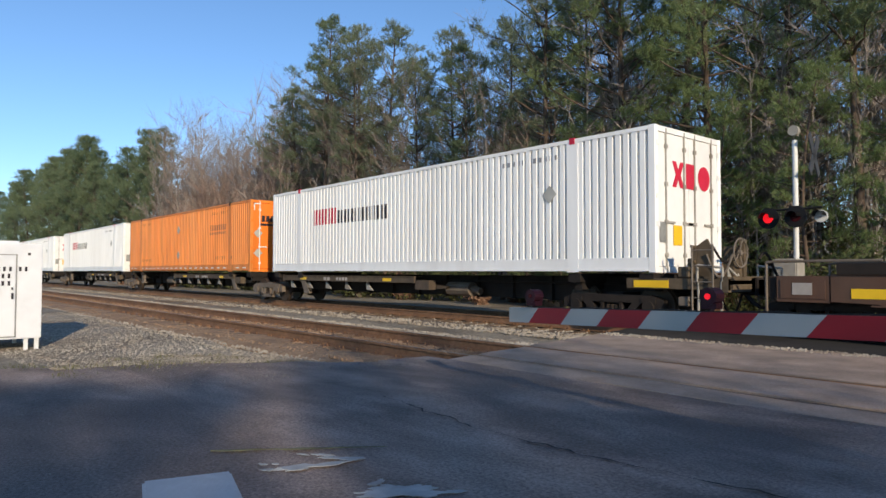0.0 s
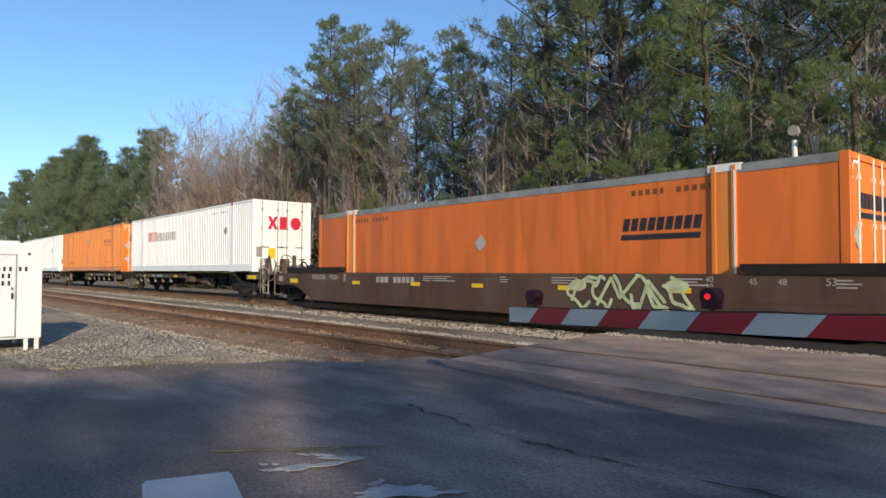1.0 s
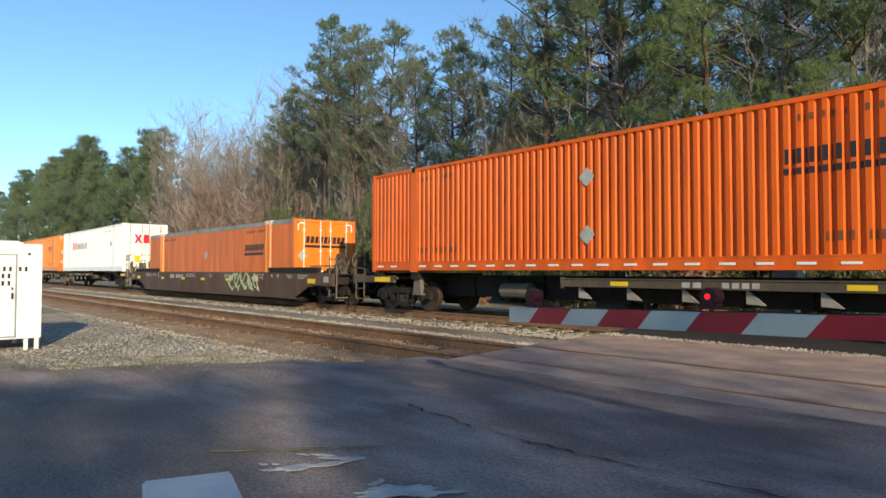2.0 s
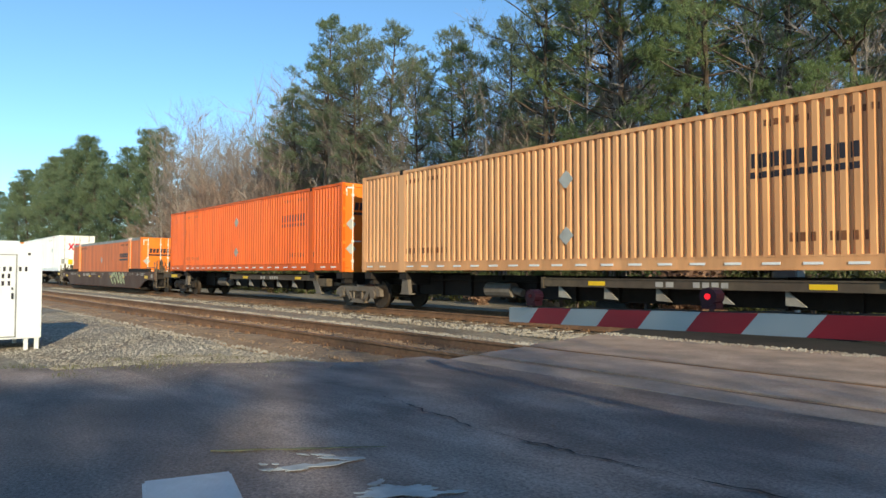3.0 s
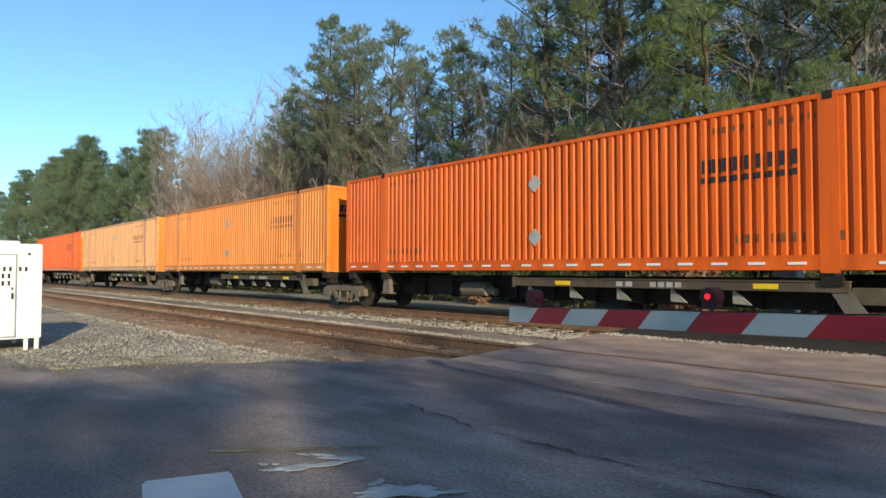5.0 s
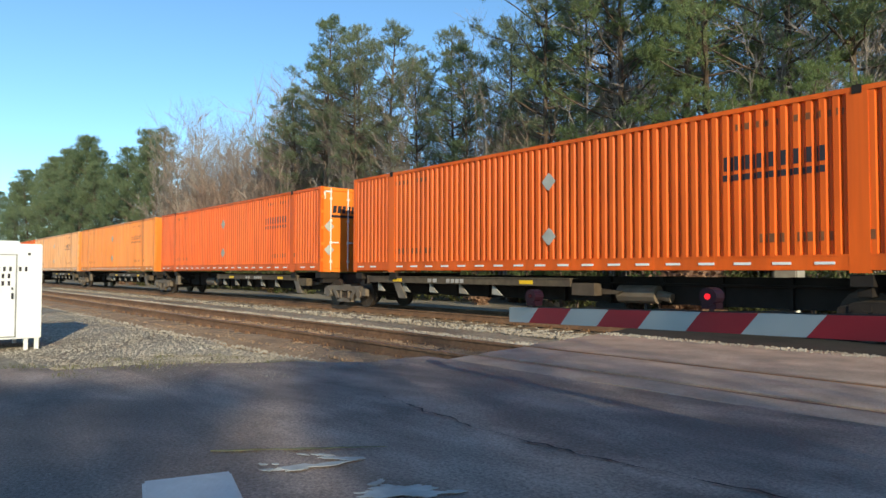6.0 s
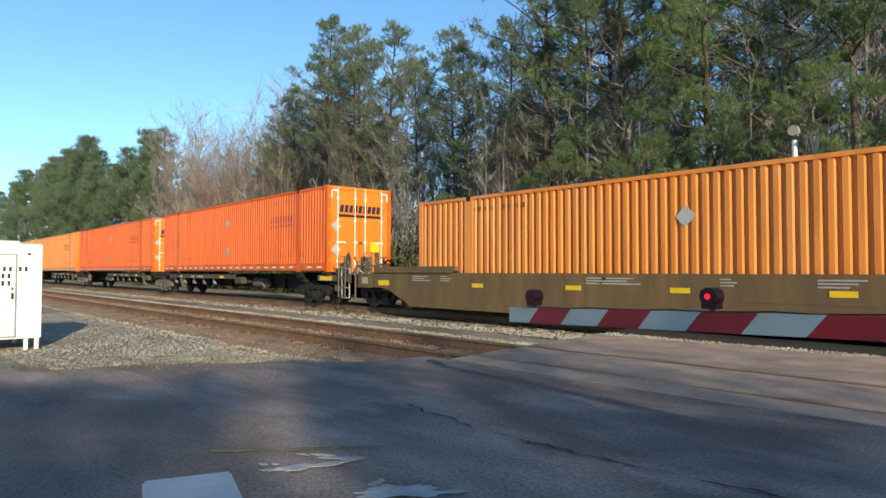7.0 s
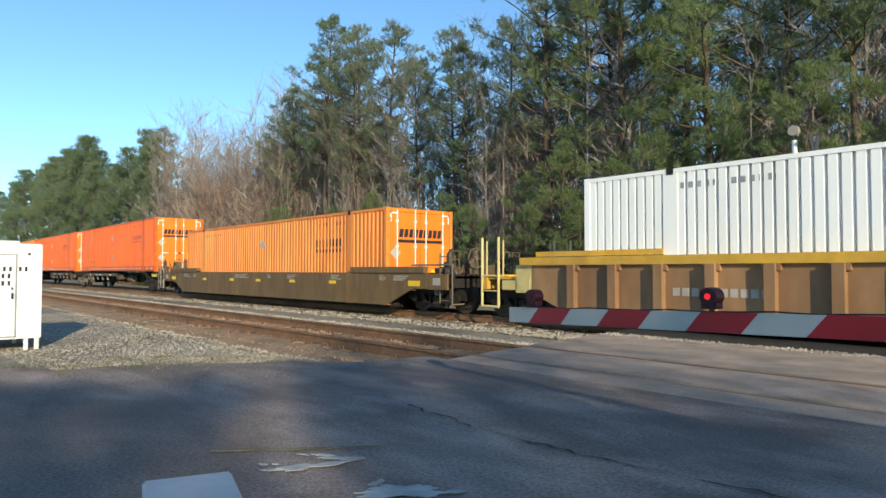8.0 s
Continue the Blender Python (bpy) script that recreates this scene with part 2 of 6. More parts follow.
def tube(bm, p, q, r0, r1=None, n=8, caps=True):
    r1 = r0 if r1 is None else r1
    p, q = Vector(p), Vector(q)
    d = (q - p).normalized()
    u = d.orthogonal().normalized()
    w = d.cross(u)
    rings = []
    for c, r in ((p, r0), (q, r1)):
        rings.append([bm.verts.new(c + (u * math.cos(a) + w * math.sin(a)) * r) for a in [2 * math.pi * k / n for k in range(n)]])
    for k in range(n):
        bm.faces.new((rings[0][k], rings[0][(k + 1) % n], rings[1][(k + 1) % n], rings[1][k]))
    if caps:
        bm.faces.new(rings[0][::-1])
        bm.faces.new(rings[1])


def pipe(bm, points, r, n=6):
    for p, q in zip(points, points[1:]):
        tube(bm, p, q, r, n=n)


def part(name, bm, mat, parent, label="", at=None, smooth=False):
    me = bpy.data.meshes.new(name)
    bmesh.ops.recalc_face_normals(bm, faces=bm.faces)
    bm.to_mesh(me)
    bm.free()
    me.materials.append(mat)
    if smooth:
        for f in me.polygons:
            f.use_smooth = True
    ob = new(name, me)
    ob.parent = parent
    if at is not None:
        ob.matrix_basis = at
    if label:
        ob["label"] = label
    return ob


def share(name, ob, parent, at):
    """Another piece on the same mesh."""
    c = new(name, ob.data)
    c.parent, c.matrix_basis = parent, at
    return c


def thing(name, label, category, group="", kind="", at=None):
    ob = new(name)
    ob.empty_display_size = 0.2
    if at is not None:
        ob.matrix_basis = at
    return tagged(ob, label, category, group, kind)


def blocks(bm, spec, x0, z0, height, y, lean=0.12, segments=None):
    """Plain slanted blocks in place of lettering: widths and gaps from x0. segments: flats (xa, xb, y) of a ribbed wall."""
    x = x0
    for w, gap in spec:
        segs = segments if segments else [(-1e3, 1e3, y)]
        for xa, xb, yy in segs:
            a, b = max(x, xa), min(x + w, xb)
            if b - a > 0.008:
                prism(bm, [(a, z0), (b, z0), (b + lean * height * (0 if segments else 1), z0 + height), (a + lean * height * (0 if segments else 1), z0 + height)], yy - 0.005, yy - 0.001)
        x += w + gap


def words(name, text, size, mat, parent, at):
    """Lettering from the built-in font as a thin mesh."""
    cu = bpy.data.curves.new(name, "FONT")
    cu.body, cu.size, cu.extrude, cu.align_x = text, size, 0.002, "CENTER"
    tmp = new(name, cu)
    me = bpy.data.meshes.new_from_object(tmp.evaluated_get(bpy.context.evaluated_depsgraph_get()))
    bpy.data.objects.remove(tmp)
    me.materials.clear()
    me.materials.append(mat)
    ob = new(name, me)
    ob.parent, ob.matrix_basis = parent, at
    return ob


# ---- containers ----
LEN, WID, HGT = 16.15, 2.59, 2.896
HALF, SIDE = LEN / 2, WID / 2


def ribbed(bm, x0, x1, z0, z1, out, depth, pitch, flat, sign, steep=0.32):
    """A wall of trapezoid ribs between x0 and x1; returns its flats as (xa, xb, y)."""
    count = max(1, round((x1 - x0) / pitch))
    p = (x1 - x0) / count
    slope = min(0.045, (p - flat) * steep)
    pts, flats = [], []
    for k in range(count):
        a = x0 + k * p
        pts += [(a, out), (a + flat, out), (a + flat + slope, out - depth), (a + p - slope, out - depth)]
        flats += [(a, a + flat, sign * out), (a + flat + slope, a + p - slope, sign * (out - depth))]
    pts.append((x1, out))
    lo = [bm.verts.new((x, sign * y, z0)) for x, y in pts]
    hi = [bm.verts.new((x, sign * y, z1)) for x, y in pts]
    for k in range(len(pts) - 1):
        bm.faces.new((lo[k], lo[k + 1], hi[k + 1], hi[k]))
    return flats


def container(label, paint, door_paint, style="ribbed", logo="long", flat=0.085, rib=0.20, tape=False, rail_paint=None, placards=True, plain_door=False):
    c = thing("shipping_container", label, "container", "containers on the train")
    rail_paint = rail_paint or paint
    # posts: two ends and two at the forty-foot lifting points
    mids = (-6.06, 6.06)
    bm = bmesh.new()
    box(bm, -HALF + 0.05, HALF - 0.05, -SIDE + 0.13, SIDE - 0.13, 0.14, HGT - 0.05)
    part("inner_lining", bm, UNDER, c)
    flats = []
    spans = [(-HALF + 0.16, mids[0] - 0.15), (mids[0] + 0.15, mids[1] - 0.15), (mids[1] + 0.15, HALF - 0.16)]
    low = 0.30
    for sign in (-1, 1):
        for a, b in spans:
            bm = bmesh.new()
            if style == "ribbed":
                got = ribbed(bm, a, b, low, HGT - 0.09, SIDE - 0.012, 0.060 if flat < 0.11 else 0.105, rib, flat, sign, 0.12 if flat > 0.11 else 0.30)
                if sign < 0:
                    flats += got
            else:
                n = max(1, round((b - a) / 1.22))
                for k in range(n):
                    w = (b - a) / n
                    box(bm, a + k * w + 0.004, a + (k + 1) * w - 0.004, sign * (SIDE - 0.03), sign * (SIDE - 0.012), 0.16, HGT - 0.16)
                    part("side_panel", bm, paint, c)
                    bm = bmesh.new()
                bm.free()
                continue
            part("side_panel", bm, paint, c)
    for sign in (-1, 1):
        for x in mids:
            bm = bmesh.new()
            o = SIDE + (0.012 if style == "flat" else 0.0)
            box(bm, x - 0.15, x + 0.15, sign * (o - 0.09), sign * o, 0.005, HGT - 0.01)
            if style == "flat":
                for e in (-0.185, 0.185):
                    flange = bmesh.new()
                    box(flange, x + e - 0.035, x + e + 0.035, sign * (o - 0.09), sign * (o + 0.03), 0.05, HGT - 0.02)
                    part("post_flange", flange, ORANGE_PALE, c)
            part("lifting_post", bm, paint if style == "ribbed" else ORANGE_PALE, c)
            if style == "flat":
                # white strip down the post's +x edge
                bm = bmesh.new()
                box(bm, x + 0.19, x + 0.226, sign * (o + 0.03), sign * (o + 0.036), 0.05, HGT - 0.12)
                part("post_edge", bm, REFLECT_WHITE, c, "pale strip on the post edge")
            bm = bmesh.new()
            w = 0.30 if style == "flat" else 0.07
            box(bm, x - w, x + w, sign * (o - 0.10), sign * (o + 0.012), HGT - 0.12, HGT + 0.015)
            part("lifting_casting", bm, REFLECT_WHITE if style == "flat" else (RED_INK if logo == "red" else UNDER), c)
        for x in (-HALF + 0.08, HALF - 0.08):
            bm = bmesh.new()
            box(bm, x - 0.08, x + 0.08, sign * (SIDE - 0.12), sign * SIDE, 0.0, HGT)
            bmesh.ops.bevel(bm, geom=bm.edges[:], offset=0.012, segments=1, affect="EDGES")
            part("corner_post", bm, paint, c)
        bm = bmesh.new()
        if style == "ribbed":
            for a, b in spans:
                box(bm, a, b, sign * (SIDE - 0.07), sign * (SIDE - 0.004), 0.03 if not tape else 0.07, 0.27)
                box(bm, a, b, sign * (SIDE - 0.07), sign * (SIDE + 0.004), 0.27, 0.30)
                box(bm, a, b, sign * (SIDE - 0.07), sign * (SIDE + 0.006), 0.03 if not tape else 0.05, 0.075)
        else:
            box(bm, -HALF + 0.16, HALF - 0.16, sign * (SIDE - 0.07), sign * (SIDE - 0.02), 0.0, 0.16)
        part("bottom_rail", bm, rail_paint, c)
        bm = bmesh.new()
        top = 0.09 if style == "ribbed" else 0.16
        box(bm, -HALF + 0.16, HALF - 0.16, sign * (SIDE - 0.08), sign * (SIDE + 0.002), HGT - top, HGT - 0.01)
        part("top_rail", bm, paint if style == "ribbed" else GREY_RAIL, c)
    bm = bmesh.new()
    n = 40
    for k in range(n):
        a = -HALF + 0.1 + k * (LEN - 0.2) / n
        box(bm, a, a + (LEN - 0.2) / n - 0.06, -SIDE + 0.08, SIDE - 0.08, HGT - 0.05, HGT - 0.012)
    part("roof", bm, GREY_RAIL if style == "flat" else paint, c)
    # front wall and door end
    bm = bmesh.new()
    n = 9
    for k in range(n):
        w = (WID - 0.24) / n
        box(bm, -HALF + 0.02, -HALF + 0.055, -SIDE + 0.12 + k * w, -SIDE + 0.12 + (k + 0.6) * w, 0.15, HGT - 0.1)
    box(bm, -HALF + 0.05, -HALF + 0.08, -SIDE + 0.1, SIDE - 0.1, 0.02, HGT - 0.02)
    part("front_wall", bm, paint, c)
    bm = bmesh.new()
    box(bm, HALF - 0.09, HALF - 0.005, -SIDE + 0.12, SIDE - 0.12, HGT - 0.12, HGT - 0.01)
    part("door_header", bm, door_paint, c)
    bm = bmesh.new()
    box(bm, HALF - 0.09, HALF - 0.005, -SIDE + 0.12, SIDE - 0.12, 0.0, 0.12)
    part("door_sill", bm, door_paint, c)
    for s, (ya, yb) in enumerate(((-SIDE + 0.125, -0.008), (0.008, SIDE - 0.125))):
        bm = bmesh.new()
        box(bm, HALF - 0.07, HALF - 0.03, ya, yb, 0.125, HGT - 0.125)
        bmesh.ops.bevel(bm, geom=bm.edges[:], offset=0.008, segments=1, affect="EDGES")
        d = part("door", bm, door_paint, c)
        for y in ((ya + 0.28, yb - 0.20) if s == 0 else (ya + 0.20, yb - 0.28)):
            bm = bmesh.new()
            tube(bm, (HALF - 0.012, y, 0.05), (HALF - 0.012, y, HGT - 0.04), 0.019, n=6)
            for z in (0.35, 1.0, 1.75, 2.5):
                box(bm, HALF - 0.035, HALF + 0.012, y - 0.04, y + 0.04, z - 0.04, z + 0.04)
            box(bm, HALF - 0.02, HALF + 0.014, y - 0.02, y + 0.30 * (1 if s == 0 else -1), 0.98, 1.02)
            part("locking_rod", bm, door_paint if plain_door else REFLECT_WHITE if door_paint is not WHITE_DOOR else LIGHT_STEEL, d)
        for z in (0.4, 0.95, 1.5, 2.05, 2.55):
            bm = bmesh.new()
            yy = -SIDE + 0.06 if s == 0 else SIDE - 0.06
            box(bm, HALF - 0.03, HALF + 0.01, yy - 0.035, yy + 0.09 * (1 if s == 0 else -1), z - 0.05, z + 0.05)
            part("hinge", bm, door_paint, d)
    # door lettering, corner tape and stickers
    at_end = Matrix.Translation((HALF, 0, 0)) @ Matrix.Rotation(radians(90), 4, "Z")
    bm = bmesh.new()
    if logo == "red":
        y0, y1, z0 = 0.017, 0.021, 1.72
        prism(bm, [(-0.64, z0), (-0.50, z0), (-0.42, z0 + 0.17), (-0.34, z0), (-0.20, z0), (-0.33, z0 + 0.26), (-0.20, z0 + 0.52), (-0.34, z0 + 0.52), (-0.42, z0 + 0.35), (-0.50, z0 + 0.52), (-0.64, z0 + 0.52), (-0.51, z0 + 0.26)], y0, y1)
        part("lettering_block", bm, RED_INK, c, "red lettering shape", at_end)
        bm = bmesh.new()
        prism(bm, [(-0.12, z0), (0.24, z0), (0.24, z0 + 0.52), (-0.12, z0 + 0.52)], y0, y1)
        part("lettering_block", bm, RED_INK, c, "red lettering shape", at_end)
        bm = bmesh.new()
        n = 20
        prism(bm, [(0.60 + 0.24 * math.cos(2 * math.pi * k / n), z0 + 0.26 + 0.26 * math.sin(2 * math.pi * k / n)) for k in range(n)], y0, y1)
        part("lettering_block", bm, RED_INK, c, "red lettering shape", at_end)
        bm = bmesh.new()
        box(bm, -0.62, -0.30, 0.012, 0.018, 0.55, 0.95)
        part("sticker", bm, REFLECT_YELLOW, c, "yellow sticker", at_end)
        bm = bmesh.new()
        box(bm, -1.12, -0.88, 0.012, 0.018, 0.60, 1.0)
        part("sticker", bm, GREY_RAIL, c, "grey sticker", at_end)
    else:
        blocks(bm, [(0.14, 0.045)] * 9, -0.82, 2.02, 0.25, 0.022, 0.15)
        blocks(bm, [(1.72, 0)], -0.86, 1.86, 0.09, 0.022, 0.1)
        part("lettering_block", bm, INK, c, "black lettering blocks", at_end)
        for y, z, m in () if plain_door else ((-0.95, 1.55, PLACARD), (-0.95, 0.75, PLACARD), (0.62, 0.85, REFLECT_YELLOW)):
            bm = bmesh.new()
            q = 0.19
            prism(bm, [(y - q, z), (y, z - q), (y + q, z), (y, z + q)] if m is PLACARD else [(y - q, z - q), (y + q, z - q), (y + q, z + q), (y - q, z + q)], -0.018 + 0.03, 0.004 + 0.03)
            part("sticker", bm, m, c, "", at_end @ Matrix.Translation((0, 0.0, 0)))
        for e in () if plain_door else (-1, 1):
            bm = bmesh.new()
            for a, b, z0, z1 in ((1.15, 0.85, HGT - 0.18, HGT - 0.13), (1.15, 1.10, HGT - 0.42, HGT - 0.13)):
                box(bm, e * a, e * b, 0.018, 0.024, z0, z1)
            part("corner_tape", bm, REFLECT_WHITE, c, "", at_end)
    # side lettering
    y_out = -(SIDE - 0.012)
    use = flats if style == "ribbed" else None
    if logo == "red":
        bm = bmesh.new()
        blocks(bm, [(0.46, 0.05), (0.40, 0.05), (0.45, 0)], -5.03, 1.58, 0.52, y_out, 0, use)
        part("lettering_block", bm, RED_INK, c, "red lettering blocks")
        bm = bmesh.new()
        blocks(bm, [(0.30, 0.07), (0.32, 0.06), (0.32, 0.06), (0.12, 0.06), (0.28, 0.06), (0.20, 0.06), (0.12, 0.06), (0.30, 0.06), (0.30, 0)], -3.52, 1.58, 0.42, y_out, 0, use)
        part("lettering_block", bm, INK, c, "black lettering blocks")
    else:
        bm = bmesh.new()
        x = 3.93 if logo != "mid" else 2.2
        blocks(bm, [(0.145, 0.045)] * 9, x, 1.80, 0.25, y_out, 0.2, use)
        blocks(bm, [(1.70, 0)], x - 0.04, 1.62, 0.11, y_out, 0.2, use)
        part("lettering_block", bm, INK, c, "black lettering blocks")
    bm = bmesh.new()
    row = [(0.09, 0.07)] * 4 + [(0.06, 0.28)] + [(0.09, 0.07)] * 5
    for x in (3.95,) if logo == "red" else (-5.85, 4.15):
        blocks(bm, row, x, HGT - 0.40, 0.11, y_out, 0, use)
    if logo != "red":
        for x in (-5.85, 4.55):
            blocks(bm, [(0.1, 0.05)] * 3 + [(0.0, 0.16)] + [(0.1, 0.05)] * 4 + [(0.0, 0.12)] + [(0.1, 0.05)] * 3, x, 0.52, 0.15, y_out, 0, use)
    part("marking_block", bm, GREY_INK if paint is WHITE else FAINT_INK, c, "small faint marking bars")["kind"] = "stuff"
    if placards:
        for x, z in (((5.41, 1.74),) if logo == "red" else ((-0.12, 2.03), (-0.12, 0.80))) if style == "ribbed" else ((-0.2, 1.7),):
            bm = bmesh.new()
            q = 0.20
            prism(bm, [(x - q, z), (x - q * 0.3, z - q * 0.8), (x, z - q), (x + q, z), (x + q * 0.4, z + q * 0.7), (x, z + q)], y_out - 0.012, y_out - 0.002)
            part("placard_patch", bm, PLACARD, c, "grey placard patch")
    if tape:
        bm = bmesh.new()
        box(bm, -0.15, 0.15, -SIDE - 0.009, -SIDE - 0.004 + 0.002, 0.14, 0.185)
        first = part("reflector_tape", bm, REFLECT_WHITE, c, "", pose(-HALF + 0.45, 0, 0))
        x = -HALF + 1.1
        while x < HALF - 0.3:
            if min(abs(x - m) for m in mids) > 0.32:
                share("reflector_tape", first, c, pose(x, 0, 0))
            x += 0.66
    return c


# ---- railway cars ----
WHEEL_R = 0.42


def wheelset_mesh():
    bm = bmesh.new()
    for s in (-1, 1):
        for y0, y1, r in ((0.66, 0.70, 0.445), (0.70, 0.79, WHEEL_R)):
            tube(bm, (0, s * y0, 0), (0, s * y1, 0), r, n=20)
        tube(bm, (0, s * 0.79, 0), (0, s * 0.83, 0), 0.16, n=10)
        for k in range(5):
            a = 2 * math.pi * k / 5
            tube(bm, (0.29 * math.cos(a), s * 0.785, 0.29 * math.sin(a)), (0.29 * math.cos(a), s * 0.80, 0.29 * math.sin(a)), 0.05, n=6)
    tube(bm, (0, -1.02, 0), (0, 1.02, 0), 0.075, n=8)
    return bm


SPINNING = []
SHARED = {}


def truck(parent, x, colour=None):
    """A two-axle truck: bolster, two cast side frames with springs, and turning wheel sets."""
    colour = colour or UNDER
    key = colour.name
    if key not in SHARED:
        bm = bmesh.new()
        for s in (-1, 1):
            y0, y1 = s * 0.93, s * 1.07
            prism(bm, [(-1.25, 0.36), (-1.22, 0.56), (-0.95, 0.66), (0.95, 0.66), (1.22, 0.56), (1.25, 0.36), (1.02, 0.36), (0.98, 0.50), (-0.98, 0.50), (-1.02, 0.36)], y0, y1)
            prism(bm, [(-0.72, 0.50), (-0.50, 0.50), (-0.30, 0.24), (-0.40, 0.17)], y0, y1)
            prism(bm, [(0.72, 0.50), (0.50, 0.50), (0.30, 0.24), (0.40, 0.17)], y0, y1)
            box(bm, -0.42, 0.42, y0, y1, 0.14, 0.26)
            box(bm, -0.26, -0.20, y0, y1, 0.24, 0.52)
            box(bm, 0.20, 0.26, y0, y1, 0.24, 0.52)
            for e in (-0.89, 0.89):
                tube(bm, (e, s * 0.9, 0.42), (e, s * 1.12, 0.42), 0.13, n=10)
                box(bm, e - 0.16, e + 0.16, s * 0.92, s * 1.09, 0.50, 0.60)
        box(bm, -0.22, 0.22, -0.95, 0.95, 0.46, 0.70)
        tube(bm, (0, 0, 0.66), (0, 0, 0.80), 0.28, n=12)
        box(bm, -0.55, -0.50, -0.85, 0.85, 0.30, 0.42)
        box(bm, 0.50, 0.55, -0.85, 0.85, 0.30, 0.42)
        t = part("truck", bm, colour, parent, "", pose(x, 0, 0))
        bm = bmesh.new()
        for s in (-1, 1):
            for dx in (-0.11, 0.0, 0.11):
                for k in range(5):
                    tube(bm, (dx, s * 1.0, 0.26 + k * 0.04), (dx, s * 1.0, 0.285 + k * 0.04), 0.055, n=8)
        sp = part("spring_group", bm, WHEEL, t)
        sp["kind"] = "stuff"
        ws = part("wheel_set", wheelset_mesh(), WHEEL, t, "", pose(-0.89, 0, WHEEL_R))
        SHARED[key] = (t.data, sp.data, ws.data)
    else:
        a, b, d = SHARED[key]
        t = new("truck", a)
        t.parent, t.matrix_basis = parent, pose(x, 0, 0)
        sp = new("spring_group", b)
        sp["kind"] = "stuff"
        sp.parent = t
        ws = new("wheel_set", d)
        ws.parent, ws.matrix_basis = t, pose(-0.89, 0, WHEEL_R)
    w2 = new("wheel_set", ws.data)
    w2.parent, w2.matrix_basis = t, pose(0.89, 0, WHEEL_R)
    SPINNING.extend(((ws, -0.89), (w2, 0.89)))
    return t


def brake_stand(parent, x, paint):
    """Hand brake with its wheel, stand, grab irons and hoses on a car's end platform."""
    bm = bmesh.new()
    box(bm, x - 0.10, x + 0.10, -0.62, -0.30, 0.95, 1.60)
    box(bm, x - 0.16, x + 0.16, -0.75, -0.12, 0.95, 1.02)
    box(bm, x - 0.05, x + 0.05, -0.10, 0.02, 0.95, 1.75)
    part("brake_stand", bm, paint, parent)
    bm = bmesh.new()
    n = 18
    for k in range(n):
        a, b = 2 * math.pi * k / n, 2 * math.pi * (k + 1) / n
        tube(bm, (x + 0.16, -0.46 + 0.27 * math.cos(a), 1.48 + 0.27 * math.sin(a)), (x + 0.16, -0.46 + 0.27 * math.cos(b), 1.48 + 0.27 * math.sin(b)), 0.018, n=5, caps=False)
    for k in range(5):
        a = 2 * math.pi * k / 5
        tube(bm, (x + 0.13, -0.46, 1.48), (x + 0.16, -0.46 + 0.27 * math.cos(a), 1.48 + 0.27 * math.sin(a)), 0.014, n=5)
    tube(bm, (x + 0.06, -0.46, 1.48), (x + 0.18, -0.46, 1.48), 0.05, n=8)
    part("brake_wheel", bm, BRACE, parent)
    bm = bmesh.new()
    for k in range(7):
        a = 0.3 + 0.35 * k
        p = (x + 0.25 + 0.03 * k, 0.1 + 0.06 * k, 1.25 + 0.25 * math.sin(a * 1.7))
        q = (x + 0.28 + 0.03 * k, 0.16 + 0.06 * k, 1.25 + 0.25 * math.sin((a + 0.35) * 1.7))
        tube(bm, p, q, 0.028, n=6)
    part("air_hose", bm, UNDER, parent)


def end_steps(parent, x, paint, high=1.45):
    """Corner ladder: a stirrup step below the sill and grab irons above it."""
    for s in (-1, 1):
        bm = bmesh.new()
        y = s * 1.22
        pipe(bm, [(x - 0.22, y, 0.95), (x - 0.22, y, 0.28), (x + 0.22, y, 0.28), (x + 0.22, y, 0.95)], 0.024)
        pipe(bm, [(x - 0.22, y, 0.60), (x + 0.22, y, 0.60)], 0.020)
        pipe(bm, [(x - 0.24, y, 0.95), (x - 0.24, y, high), (x + 0.24, y, high - 0.05), (x + 0.24, y, 0.95)], 0.024)
        part("corner_step", bm, paint, parent)


